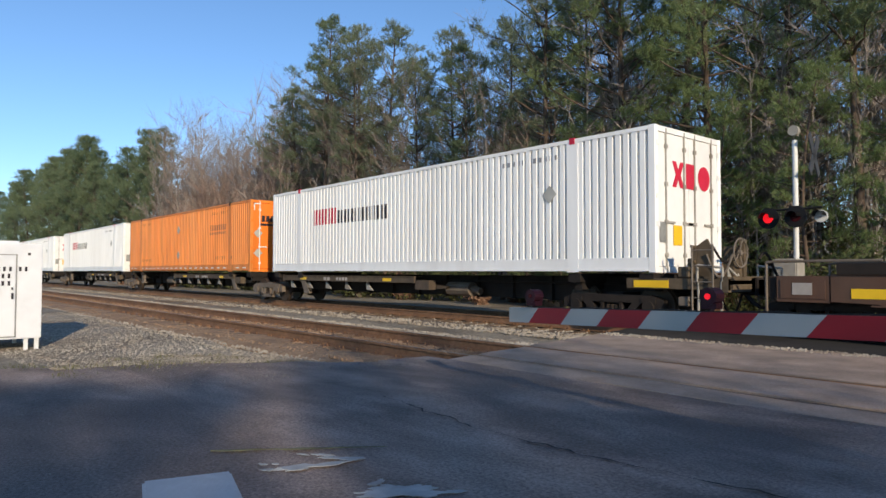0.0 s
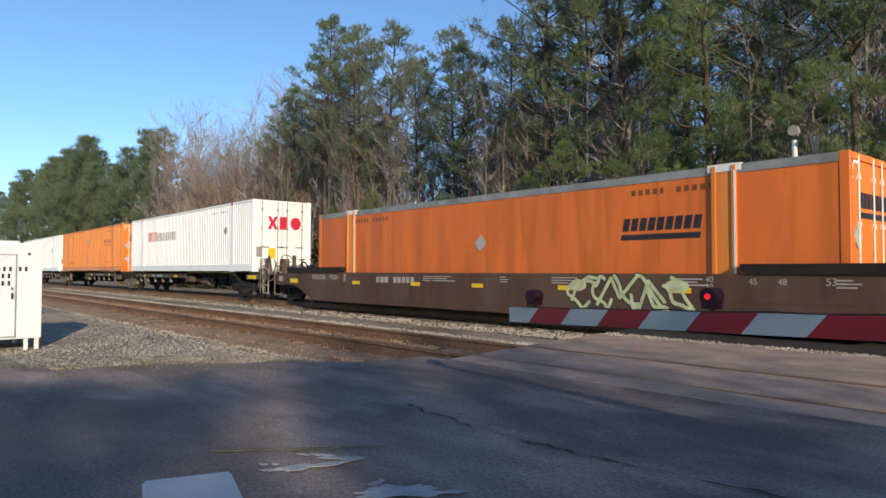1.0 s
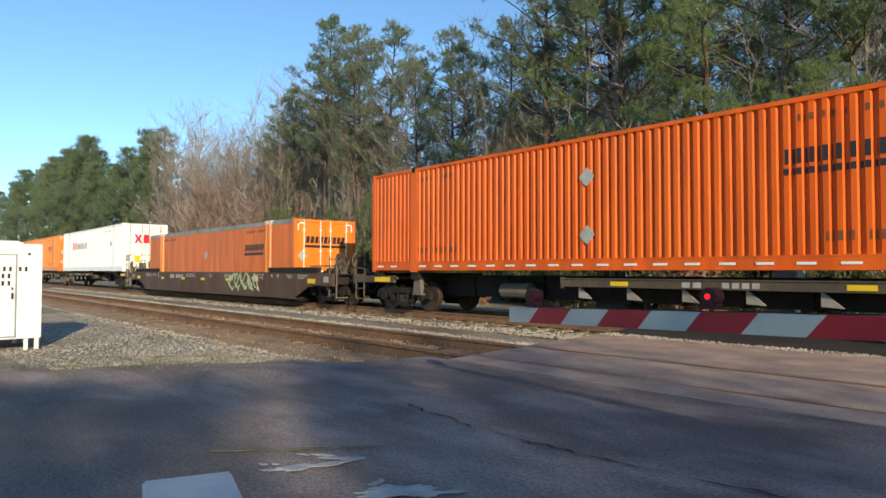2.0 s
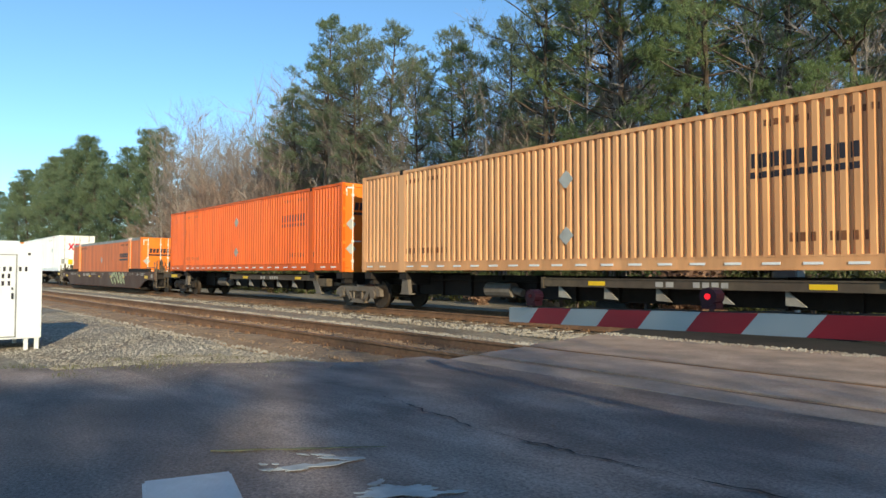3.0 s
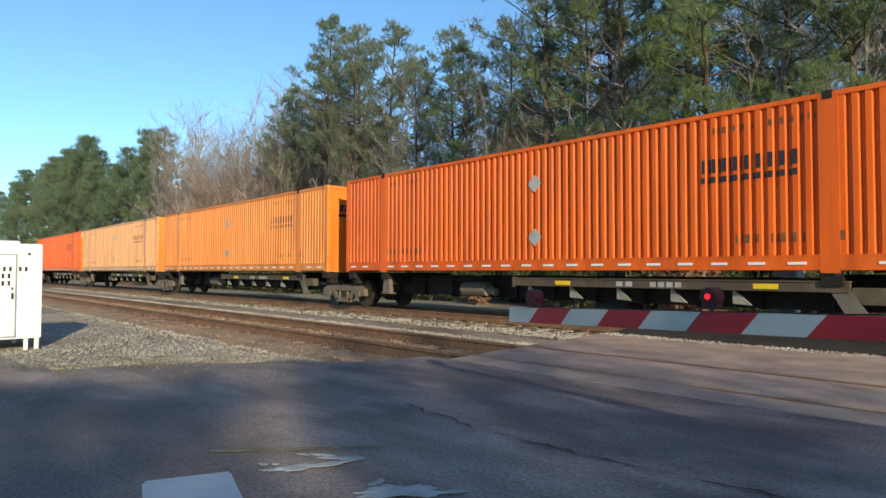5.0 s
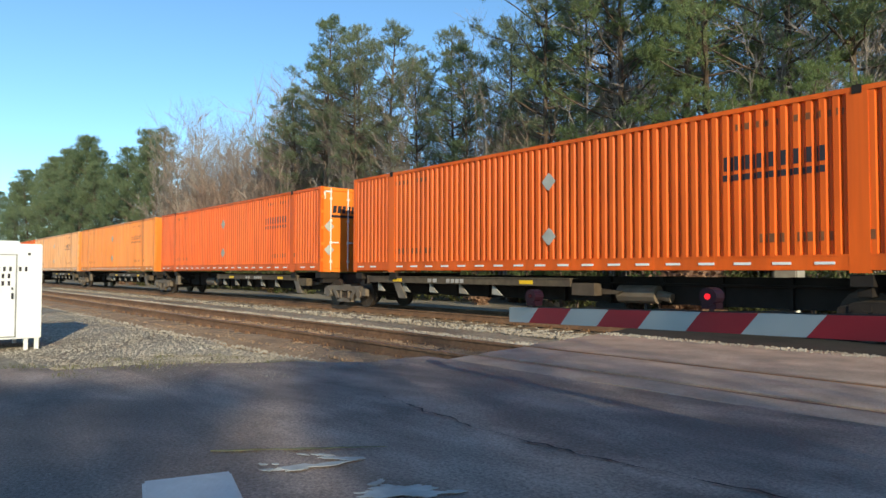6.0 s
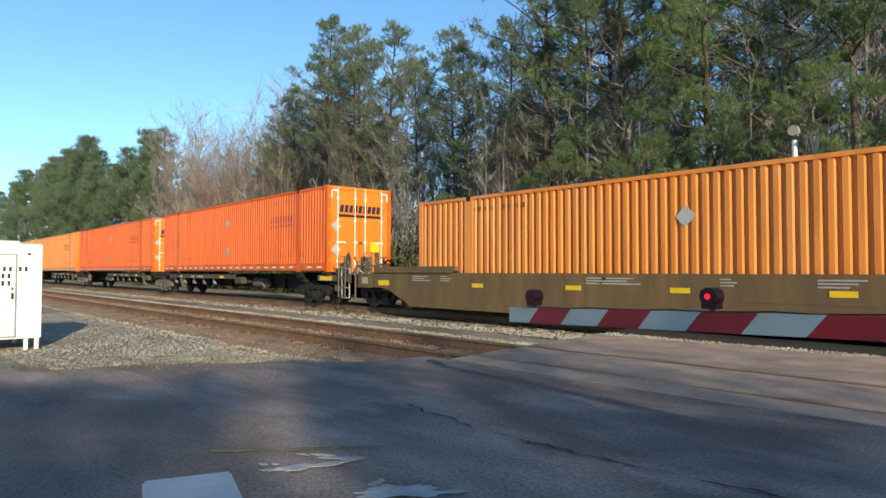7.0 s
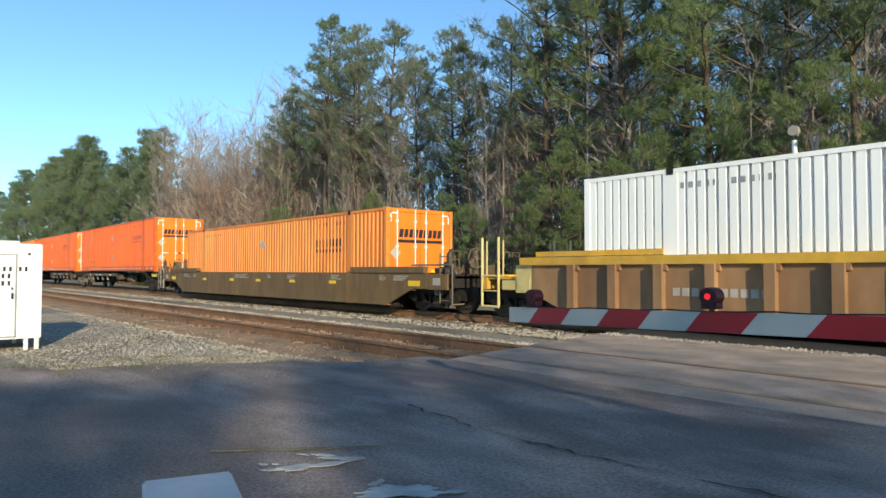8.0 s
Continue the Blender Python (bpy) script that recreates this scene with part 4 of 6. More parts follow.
def pine(seed, height, crown_from, spread, mat, label, limbs=90, clumps=1.0, shoots=8, needles=8, ln=0.26, puff=0.42):
    """A pine: bent trunk, dead snags below, and uneven limbs that fork into twigs with a puff of needles at each end."""
    rng = random.Random(seed)
    TV, TF, NV, NF = [], [], [], []
    bend = Vector((rng.uniform(-0.03, 0.03), rng.uniform(-0.03, 0.03), 0))

    def spine(z):
        f = z / height
        return Vector((bend.x * z + 0.25 * math.sin(f * 4 + seed), bend.y * z + 0.25 * math.cos(f * 3 + seed * 2) - 0.25, z))
    sweep(TV, TF, [spine(height * k / 10) for k in range(11)], [0.15 * (1 - 0.9 * k / 10) * height / 15 + 0.012 for k in range(11)], 7)
    for _ in range(9 if crown_from > 0.15 else 0):
        z, a = height * rng.uniform(0.12, crown_from + 0.1), rng.uniform(0, 6.28)
        p, l = spine(z), rng.uniform(0.5, 1.7)
        sweep(TV, TF, [p, p + Vector((math.cos(a), math.sin(a), rng.uniform(-0.2, 0.3))) * l], [0.022, 0.007], 3)
    turn = rng.uniform(0, 6)
    for i in range(limbs):
        f = ((i + rng.random()) / limbs) ** 0.9
        z = height * (crown_from + (1 - crown_from) * 0.985 * f)
        reach = spread * (0.55 + 1.1 * f if f < 0.38 else 0.97 * (1 - ((f - 0.38) / 0.66) ** 1.7) + 0.10)
        turn += 2.4 + rng.uniform(-0.5, 0.5)
        uneven = 0.78 + 0.55 * noise.noise((math.cos(turn) * 1.3, math.sin(turn) * 1.3 + seed, z * 0.45))
        ln_limb = max(0.45, reach * uneven * rng.uniform(0.62, 1.12))
        o, rise = spine(z), rng.uniform(-0.12, 0.28) + 0.75 * f * f
        d = Vector((math.cos(turn), math.sin(turn), rise)).normalized()
        across = Vector((-math.sin(turn), math.cos(turn), 0))
        limb = [o + d * ln_limb * k / 4 + Vector((rng.uniform(-0.08, 0.08), rng.uniform(-0.08, 0.08), 0.22 * (k / 4) ** 2 * ln_limb)) * (k > 0) for k in range(5)]
        sweep(TV, TF, limb, [0.036 * (1 - k / 5) * (1.25 - f) * min(1.6, height / 12) + 0.006 for k in range(5)], 4)
        ends = [(limb[4], d)]
        for _ in range(int((1.2 + ln_limb * 1.5) * clumps + rng.random())):
            g = rng.uniform(0.38, 0.97) * 4
            p = limb[int(g)].lerp(limb[min(4, int(g) + 1)], g % 1)
            out = (d + across * rng.choice((-1, 1)) * rng.uniform(0.5, 1.3) + Vector((0, 0, rng.uniform(-0.1, 0.5)))).normalized()
            q = p + out * ln_limb * rng.uniform(0.16, 0.40) * (1.35 - g / 4)
            sweep(TV, TF, [p, q], [0.014, 0.006], 3)
            ends.append((q, out))
        for q, out in ends:
            clump(NV, NF, rng, q, out, puff * rng.uniform(0.7, 1.2), shoots, needles, ln)
    clump(NV, NF, rng, spine(height), Vector((0, 0, 1)), puff * 0.7, shoots, needles, ln)
    t = thing("pine_tree", label, "tree", "pine trees of the wood")
    for nm, v, f, m in (("trunk", TV, TF, BARK), ("crown", NV, NF, mat)):
        ob = new(nm, mesh_from(nm, v, f, m, nm == "trunk"))
        ob.parent = t
    return t


def bare_tree(seed, height, label, spread=0.5, bark=None):
    rng = random.Random(seed)
    V, F = [], []

    def grow(p, d, ln, r, depth):
        k = 4 if depth < 2 else 3
        pts, radii = [p], [r]
        for i in range(1, k):
            d = (d + Vector((rng.gauss(0, 0.08), rng.gauss(0, 0.08), 0.07))).normalized()
            p = p + d * ln / (k - 1)
            pts.append(p)
            radii.append(r * (1 - 0.45 * i / (k - 1)))
        sweep(V, F, pts, radii, 6 if depth == 0 else 3)
        if depth >= 5:
            return
        for i in range((5, 4, 3, 3, 3)[depth]):
            q = pts[-1].lerp(pts[-2] if i % 2 else pts[1], rng.uniform(0, 0.8) if i else 0)
            nd = (d + Vector((rng.gauss(0, 1), rng.gauss(0, 1), rng.gauss(0.15, 0.5))) * (spread + 0.07 * depth) + Vector((0, 0, 0.16))).normalized()
            grow(q, nd, ln * rng.uniform(0.5, 0.78), max(r * 0.5, 0.006), depth + 1)
    grow(Vector((0, 0, 0)), Vector((0, 0, 1)), height * (0.45 if spread > 0.2 else 0.7), (0.007 if spread > 0.2 else 0.006) * height, 0)
    t = thing("bare_tree", label, "tree", "leafless trees of the wood")
    ob = new("trunk", mesh_from("trunk", V, F, bark or GREY_BARK))
    ob.parent = t
    return t


def shrub(seed, height, mat, label, name="shrub"):
    rng = random.Random(seed)
    TV, TF, NV, NF = [], [], [], []
    for _ in range(7):
        d = Vector((rng.gauss(0, 0.45), rng.gauss(0, 0.45), 1)).normalized()
        pts = [d * height * k / 3 * rng.uniform(0.85, 1.1) + Vector((0, 0, -0.03 if k == 0 else 0)) for k in range(4)]
        sweep(TV, TF, pts, [0.03, 0.022, 0.014, 0.006], 4)
        for k in range(26):
            g = rng.uniform(0.1, 1)
            p = d * height * g + Vector((rng.gauss(0, 0.30), rng.gauss(0, 0.30), rng.gauss(0, 0.2))) * height * 0.35
            p.z = max(p.z, 0.05)
            for _ in range(6):
                o = p + Vector((rng.gauss(0, 0.12), rng.gauss(0, 0.12), rng.gauss(0, 0.12)))
                a = Vector((rng.gauss(0, 1), rng.gauss(0, 1), rng.gauss(0, 1))).normalized()
                b = a.cross(Vector((rng.gauss(0, 1), rng.gauss(0, 1), 1))).normalized()
                i = len(NV)
                NV.extend((o - a * 0.12, o + b * 0.05, o + a * 0.12, o - b * 0.05))
                NF.append((i, i + 1, i + 2, i + 3))
    t = thing(name, label, "shrub", "undergrowth of the wood")
    for nm, v, f, m in (("stem", TV, TF, GREY_BARK), ("foliage", NV, NF, mat)):
        ob = new(nm, mesh_from(nm, v, f, m))
        ob.parent = t
    return t


def thicket(seed, height, label, stems=20, bark=None, fine=4, wide=0.013):
    """A stand of thin upright leafless saplings with a haze of fine twigs."""
    rng = random.Random(seed)
    V, F = [], []
    for _ in range(stems):
        o = Vector((rng.uniform(-2.4, 2.4), rng.uniform(-1.6, 1.6), -0.2))
        h = height * rng.uniform(0.5, 1.05)
        lean = Vector((rng.gauss(0, 0.07), rng.gauss(0, 0.07), 1))
        pts = [o + lean * h * k / 4 + Vector((rng.gauss(0, 0.07), rng.gauss(0, 0.07), 0)) * k for k in range(5)]
        r = rng.uniform(0.02, 0.065)
        sweep(V, F, pts, [r * (1 - 0.21 * k) for k in range(5)], 4)
        for _ in range(15):
            g = rng.uniform(0.2, 1) * 3.99
            p = pts[int(g)].lerp(pts[int(g) + 1], g % 1)
            d = Vector((rng.gauss(0, 0.8), rng.gauss(0, 0.8), rng.uniform(0.7, 1.8))).normalized()
            ln = h * rng.uniform(0.08, 0.19)
            q = p + d * ln
            sweep(V, F, [p, q], [0.017, 0.008], 3)
            for _ in range(fine):
                e = (d + Vector((rng.gauss(0, 0.5), rng.gauss(0, 0.5), rng.gauss(0.2, 0.35)))).normalized()
                c = p.lerp(q, rng.uniform(0.2, 1))
                t = e * ln * rng.uniform(0.45, 0.9)
                w = t.cross(Vector((rng.gauss(0, 1), rng.gauss(0, 1), rng.gauss(0, 1)))).normalized() * wide
                i = len(V)
                V.extend((c + w, c - w, c + t))
                F.append((i, i + 1, i + 2))
    t = thing("sapling_thicket", label, "thicket", "leafless thickets of the wood")
    ob = new("brushwood", mesh_from("brushwood", V, F, bark or GREY_BARK))
    ob.parent = t
    return t


PINES = [pine(11, 19.0, 0.44, 3.5, NEEDLES, "tall green pine tree with open irregular crown", 52, 0.95, 11, 9, 0.25, 0.48),
         pine(12, 18.0, 0.36, 3.8, NEEDLES, "tall green pine tree with broad crown", 54, 0.95, 11, 9, 0.25, 0.50),
         pine(13, 20.0, 0.44, 3.2, NEEDLES_DARK, "tall dark green pine tree with bare lower trunk", 56, 1.0, 11, 9, 0.25, 0.46),
         pine(14, 17.0, 0.06, 3.7, NEEDLES_DARK, "dense dark green pine tree branched low", 100, 0.8, 6, 6, 0.46, 0.62),
         pine(15, 8.5, 0.05, 2.3, NEEDLES_YOUNG, "young bushy green pine tree", 50, 1.0, 9, 9, 0.20, 0.36),
         pine(16, 19.0, 0.30, 3.4, NEEDLES_DARK, "dark green pine tree deep in the wood", 50, 0.7, 5, 6, 0.46, 0.60),
         pine(18, 18.0, 0.14, 4.2, NEEDLES_YOUNG, "lush green pine tree with long low limbs", 76, 1.1, 13, 10, 0.21, 0.50)]
BARES = [bare_tree(21, 16.0, "leafless grey-brown hardwood tree", 0.42), bare_tree(22, 14.0, "leafless grey-brown hardwood tree", 0.5),
         bare_tree(23, 17.5, "slender leafless tree with fine twigs", 0.32),
         bare_tree(27, 15.0, "thin pale-trunked leafless tree", 0.16, PALE_BARK),
         bare_tree(29, 14.0, "pale grey leafless tree with fine twigs", 0.24, PALE_BARK)]
SHRUBS = [shrub(31, 2.2, SHRUB_LEAF, "dark evergreen shrub at the wood edge"), shrub(32, 1.5, DRY_LEAF, "shrub with dry pinkish-brown leaves"),
          shrub(33, 3.0, SHRUB_LEAF, "tall evergreen shrub at the wood edge")]
THICKETS = [thicket(41, 11.0, "grey-brown leafless sapling thicket"), thicket(42, 9.0, "grey-brown leafless sapling thicket"),
            thicket(43, 15.0, "tall pale leafless sapling thicket", 24, PALE_BARK, 7, 0.019), thicket(44, 9.0, "reddish-brown leafless brush thicket", 30, RED_BARK, 6, 0.019)]
USED = set()


def plant(kind, x, y, size=1.0, turn=None, z=-0.3):
    turn = RNG.uniform(0, 360) if turn is None else turn
    m = pose(x, y, z, 0, 0, turn) @ Matrix.Scale(size, 4)
    if kind.name not in USED:
        USED.add(kind.name)
        kind.matrix_basis = m
        return kind
    c = copy_thing(kind, pose(x, y, z, 0, 0, turn))
    c.scale = (size, size, size)
    return c


# edge of the wood behind the track: far dark pines, a stretch of bare trees, then tall pines
def up_to(kind, x, y, top):
    heights = (19.0, 18.0, 20.0, 17.0, 8.5, 19.0, 18.0)
    plant(PINES[kind], x, y, top / heights[kind])


for x, y, k, h in ((-215, 26, 3, 22), (-200, 25, 3, 21), (-187, 26, 3, 21.5), (-176, 25, 3, 21), (-167, 26, 3, 22), (-158, 24, 3, 21.5), (-150, 26, 3, 21), (-143, 25, 3, 21),
                   (-136, 26, 3, 21.5), (-130, 24, 3, 20.5), (-125, 26, 3, 21.5), (-120, 24.5, 3, 20.5), (-116, 26, 3, 22), (-112, 24, 3, 21.5), (-108, 26, 3, 19), (-104, 24.5, 3, 16.5),
                   (-100, 26, 3, 15.5), (-96, 24.5, 3, 15.5), (-92.5, 26, 3, 16), (-89, 24.5, 3, 16.5), (-85.5, 26, 3, 17.5), (-82, 25, 3, 17.8), (-79, 25.5, 1, 17.6), (-77.5, 24.5, 3, 12.5),
                   (-48.6, 25.5, 0, 14.5), (-46.4, 24.5, 1, 15.2), (-43.4, 26, 0, 17.0), (-41.0, 24.5, 2, 19.4), (-39.0, 25.5, 1, 18.2), (-36.8, 24, 0, 15.8), (-34.6, 25.4, 1, 17.2),
                   (-31.6, 24.8, 0, 14.0), (-29.0, 25.6, 0, 15.2), (-26.2, 24.3, 2, 13.4), (-24.0, 25.0, 0, 14.2), (-22.6, 26.5, 1, 13.0),
                   (-20.6, 24.2, 1, 18.0), (-18.4, 25.8, 0, 19), (-16.4, 24.0, 6, 18.0), (-14.2, 25.4, 2, 20), (-12.4, 23.6, 6, 18.5), (-10.0, 25.0, 6, 19),
                   (-7.6, 24.6, 2, 18), (-5.6, 26.0, 2, 20), (-3.2, 24.6, 1, 18), (-0.5, 25.5, 0, 19), (2.5, 25, 1, 18), (6, 24, 2, 20)):
    up_to(k, x, y, h)
for x, y, k, h in ((-45.6, 27, 1, 14.8), (-21.8, 28.5, 1, 18.0)):
    up_to(k, x, y, h)
for x, y, h in ((-19.6, 21.6, 5.4), (-13.8, 21.3, 6.2), (-17.6, 21.2, 6.6), (-25.5, 22.5, 5.2), (-8.3, 21.5, 7.5), (-33, 22.5, 6.0), (-5.6, 22, 8), (-16.2, 20.8, 4.4), (-22.8, 21.6, 4.4),
                (-37, 22.5, 5.4), (-42, 22, 5.6), (-11.4, 22.0, 7.0), (-46, 23, 6), (-3.6, 21.6, 7)):
    up_to(4, x, y, h)
plant(BARES[3], -5.55, 21.5, 1.0, 200)
# bare stretch between the pines: tall twiggy trees over reddish brush
for i in range(12):
    plant(BARES[(2, 0, 4, 1)[i % 4]], -75 + i * 2.3 + RNG.uniform(-0.8, 0.8), RNG.uniform(24.0, 30), RNG.uniform(0.80, 1.0))
for i in range(34):
    plant(THICKETS[2], -78 + i * 0.92 + RNG.uniform(-0.5, 0.5), RNG.uniform(25, 36), RNG.uniform(0.80, 1.02), None, 0.2)
plant(THICKETS[2], -73.2, 25.5, 1.2, 40)
plant(THICKETS[2], -52.0, 26.5, 1.1, 90)
for i in range(28):
    plant(THICKETS[3], -79 + i * 1.12 + RNG.uniform(-0.5, 0.5), RNG.uniform(23.5, 28), RNG.uniform(0.75, 1.1), None, 0.0)
# grey leafless trees among and behind the tall pines
for i in range(12):
    plant(BARES[(4, 2, 4)[i % 3]], -47 + i * 2.6 + RNG.uniform(-0.6, 0.6), RNG.uniform(25.0, 29), RNG.uniform(0.70, 0.86))
for i in range(26):
    plant(THICKETS[2], -48 + i * 1.7 + RNG.uniform(-0.6, 0.6), RNG.uniform(24.5, 31), RNG.uniform(0.68, 0.92), None, 0.2)
for i in range(17):
    x = -50 + i * 3.0 + RNG.uniform(-0.8, 0.8)
    up_to(5, x, RNG.uniform(33, 46), RNG.uniform(12.0, 14.5) if x < -25 else RNG.uniform(17, 20))
for i in range(30):
    plant(THICKETS[i % 2], -48 + i * 1.6 + RNG.uniform(-0.5, 0.5), RNG.uniform(24.5, 34), RNG.uniform(0.75, 1.1), None, 0.2)
for i in range(120):
    x = -78 + i * 0.67 + RNG.uniform(-0.5, 0.5)
    plant(SHRUBS[RNG.choice((0, 0, 2, 2, 1))], x, RNG.uniform(20.6, 24) if i % 2 else RNG.uniform(25, 40), RNG.uniform(0.6, 1.15) * (1 if i % 2 else 1.5), None, -0.35 if i % 2 else 0.3)
for x in (-11.6, -10.9):
    plant(SHRUBS[1], x, 20.2, 1.15)


# unseen trees added on the near side to shade the road; tip: where the shadow's end falls along the sun's way, side:
# across it
def shade_place(side, tip, h, ground=0.3):
    back = (h - ground) / math.tan(SUN_EL) + tip
    ca, sa = math.cos(SUN_AZ), math.sin(SUN_AZ)
    return back * ca + side * sa, -back * sa + side * ca


SHADE_PINE = pine(17, 16.0, 0.30, 1.5, NEEDLES, "tall narrow green pine added out of view for road shade", 70, 1.0, 6, 6, 0.34, 0.40)
for side, tip, h in ((1.75, -8.6, 16.0), (1.55, -6.2, 15.0), (2.2, -5.3, 15.4)):
    plant(SHADE_PINE, *shade_place(side, tip, h), h / 16.0)
for side, tip, k, h in ((-0.45, -6.2, 0, 16.4), (-2.0, -7.0, 2, 16.0), (-3.6, -8.7, 0, 16.2), (-5.6, -9.2, 2, 16.0)):
    up_to(k, *shade_place(side, tip, h), h)


def shadow_caster_tree():
    """A made-up unseen shadow caster: two bare leaders over one dense crown, a few thin side shoots."""
    rng = random.Random(51)
    TV, TF, NV, NF = [], [], [], []
    rise = math.tan(SUN_EL)
    base = 9.0
    ca, sa = math.cos(SUN_AZ), math.sin(SUN_AZ)

    def spot(along, side):
        """The place in the tree whose shadow falls at that point of the road."""
        return Vector((0, side - 3.05, (base - along) * rise))
    for pts, r in (([(9.0, 3.05), (-1.5, 3.05), (-4.2, 3.02), (-6.0, 3.03), (-7.7, 3.06)], (0.06, 0.045, 0.035, 0.028, 0.012)),
                   ([(1.0, 3.05), (-2.8, 2.86), (-4.4, 2.79), (-5.8, 2.76), (-7.2, 2.62)], (0.04, 0.035, 0.028, 0.022, 0.010)),
                   ([(0.5, 3.05), (-2.4, 3.40), (-3.0, 3.48), (-3.7, 3.64)], (0.03, 0.024, 0.018, 0.008))):
        sweep(TV, TF, [spot(a, b) for a, b in pts], r, 5)
    for a, b, size in [(rng.uniform(-4.2, -0.5), 0, 0.19) for _ in range(170)]:
        wide = 0.38 if a > -3.8 else 0.22
        p = spot(a, 3.02 + rng.uniform(-wide, wide)) + Vector((rng.uniform(-0.3, 0.3), 0, 0))
        clump(NV, NF, rng, p, Vector((0, 0, 1)), size, 9, 11, 0.20)
    for a, b in ((-7.0, 3.45), (-6.6, 3.50), (-6.2, 3.55), (-7.3, 3.36), (-6.9, 3.60)):
        q = spot(a, b)
        sweep(TV, TF, [spot(a + 1.2, 3.03), q], [0.010, 0.005], 3)
        clump(NV, NF, rng, q, Vector((0, 0, 1)), 0.09, 5, 6, 0.12)
    t = thing("young_tree", "made-up forked tree out of view, shaped to cast the road shadow", "tree", at=pose(base * ca + 3.05 * sa, -base * sa + 3.05 * ca, 0, 0, 0, -math.degrees(SUN_AZ)))
    for nm, v, f, m in (("trunk", TV, TF, BARK), ("crown", NV, NF, NEEDLES)):
        new(nm, mesh_from(nm, v, f, m)).parent = t


# invented tree, out of view, shaped only by the shadow it drops
shadow_caster_tree()
# unseen stands of bare saplings, added far out on the sun's side to thin the light on the road
for side, tip, h in ((3.75, -8.6, 12.0), (3.9, -9.0, 13.2), (3.6, -8.2, 13.8), (4.1, -9.6, 14.2)):
    plant(THICKETS[2], *shade_place(side, tip, h), h / 15.0, -math.degrees(SUN_AZ) + RNG.choice((0, 180)))


# ---- ground, road and tracks ----
def ground_material():
    m = material("gravel_and_leaf_litter", (0.27, 0.235, 0.18), 0.95, vary=0.4, speckle=0.5, speckle_scale=30, scale=9, stain=(0.13, 0.10, 0.065), stain_scale=0.35, stain_amount=0.75, bump=0.9, bump_scale=22)
    return m


def ground_height(x, y):
    h = -0.24 + 0.05 * noise.noise((x * 0.3, y * 0.3, 0))
    edge = road_edge(y) - x
    if y < 5.6:
        f = max(0.0, min(1.0, (edge) / 3.0))
        h = -0.05 * (1 - f) + (-0.16 + 0.04 * noise.noise((x * 0.5, y * 0.5, 3))) * f - 0.02
        if x > road_edge(y) + 0.2:
            h = -0.10
        if y > 4.6 and x < -7:
            h -= 0.16 * (y - 4.6)
    if y > 16:
        h = -0.35 + 0.10 * noise.noise((x * 0.2, y * 0.2, 5)) + max(0, y - 24) * 0.09
    return h


def road_edge(y):
    return -9.4 + 0.55 * max(0.0, y - 0.5) + 0.55 * noise.noise((y * 0.9, 1.7, 0.0)) + 0.3 * noise.noise((y * 3.1, 4.0, 0)) + 0.15 * noise.noise((y * 9.1, 2.0, 0))


def build_ground():
    xs = [-3000, -900, -400, -220, -140, -100, -80, -66] + [-54 + 1.0 * i for i in range(35)] + [-19 + 0.35 * i for i in range(44)] + [-3.2, -1.5, 0, 2, 5, 10, 20, 40, 80, 200, 900, 3000]
    ys = [-3000, -900, -200, -60, -20, -8, -4, -2] + [-1.2 + 0.35 * i for i in range(62)] + [21.5, 22.5, 24, 26, 30, 36, 45, 60, 120, 400, 1200, 3000]
    V, F = [], []
    for y in ys:
        for x in xs:
            V.append((x, y, ground_height(x, y) if abs(x) < 300 and abs(y) < 150 else -0.35))
    w = len(xs)
    for j in range(len(ys) - 1):
        for i in range(w - 1):
            a = j * w + i
            F.append((a, a + 1, a + w + 1, a + w))
    g = new("ground", mesh_from("ground", V, F, ground_material(), True))
    tagged(g, "gravel and leaf-littered ground beside the railway", "ground", kind="structure")


def asphalt_material():
    m = material("worn_asphalt", (0.258, 0.200, 0.168), 0.85, vary=0.42, scale=2.2, speckle=0.6, stain=(0.37, 0.29, 0.24), stain_scale=0.7, stain_amount=0.6, stain2=(0.13, 0.105, 0.092), stain2_scale=0.55, stain2_amount=0.7, bump=0.5, bump_scale=60, stretch=(0.6, 1.2, 1))
    return m


def concrete_material():
    return material("crossing_asphalt_panels", (0.365, 0.278, 0.216), 0.85, vary=0.25, speckle=0.3, scale=2.0, stain=(0.17, 0.15, 0.13), stain_scale=0.8, stain_amount=0.6, bump=0.4, bump_scale=50)


def build_road():
    ys = [-60, -30, -15, -8, -4, -2] + [-1.0 + 0.1 * i for i in range(66)] + [5.62]
    V, F = [], []
    n = 40
    for y in ys:
        e = road_edge(y) if y < 4.9 else road_edge(4.9) + (y - 4.9) * 0.1
        for i in range(n):
            f = i / (n - 1)
            x = e + (60 - e) * f ** 2.6
            z = 0.004 + 0.012 * noise.noise((x * 0.6, y * 0.6, 2)) - (0.03 if i == 0 else 0)
            V.append((x, y, z))
    for j in range(len(ys) - 1):
        for i in range(n - 1):
            a = j * n + i
            F.append((a, a + 1, a + n + 1, a + n))
    r = new("road", mesh_from("road", V, F, asphalt_material(), True))
    tagged(r, "worn patched grey asphalt road and apron", "road", kind="structure")


def crossing_end(y):
    """Ragged left end of the paved crossing."""
    return -6.55 - 0.21 * (y - 5.4) + 0.12 * noise.noise((y * 2.3, 9, 0))


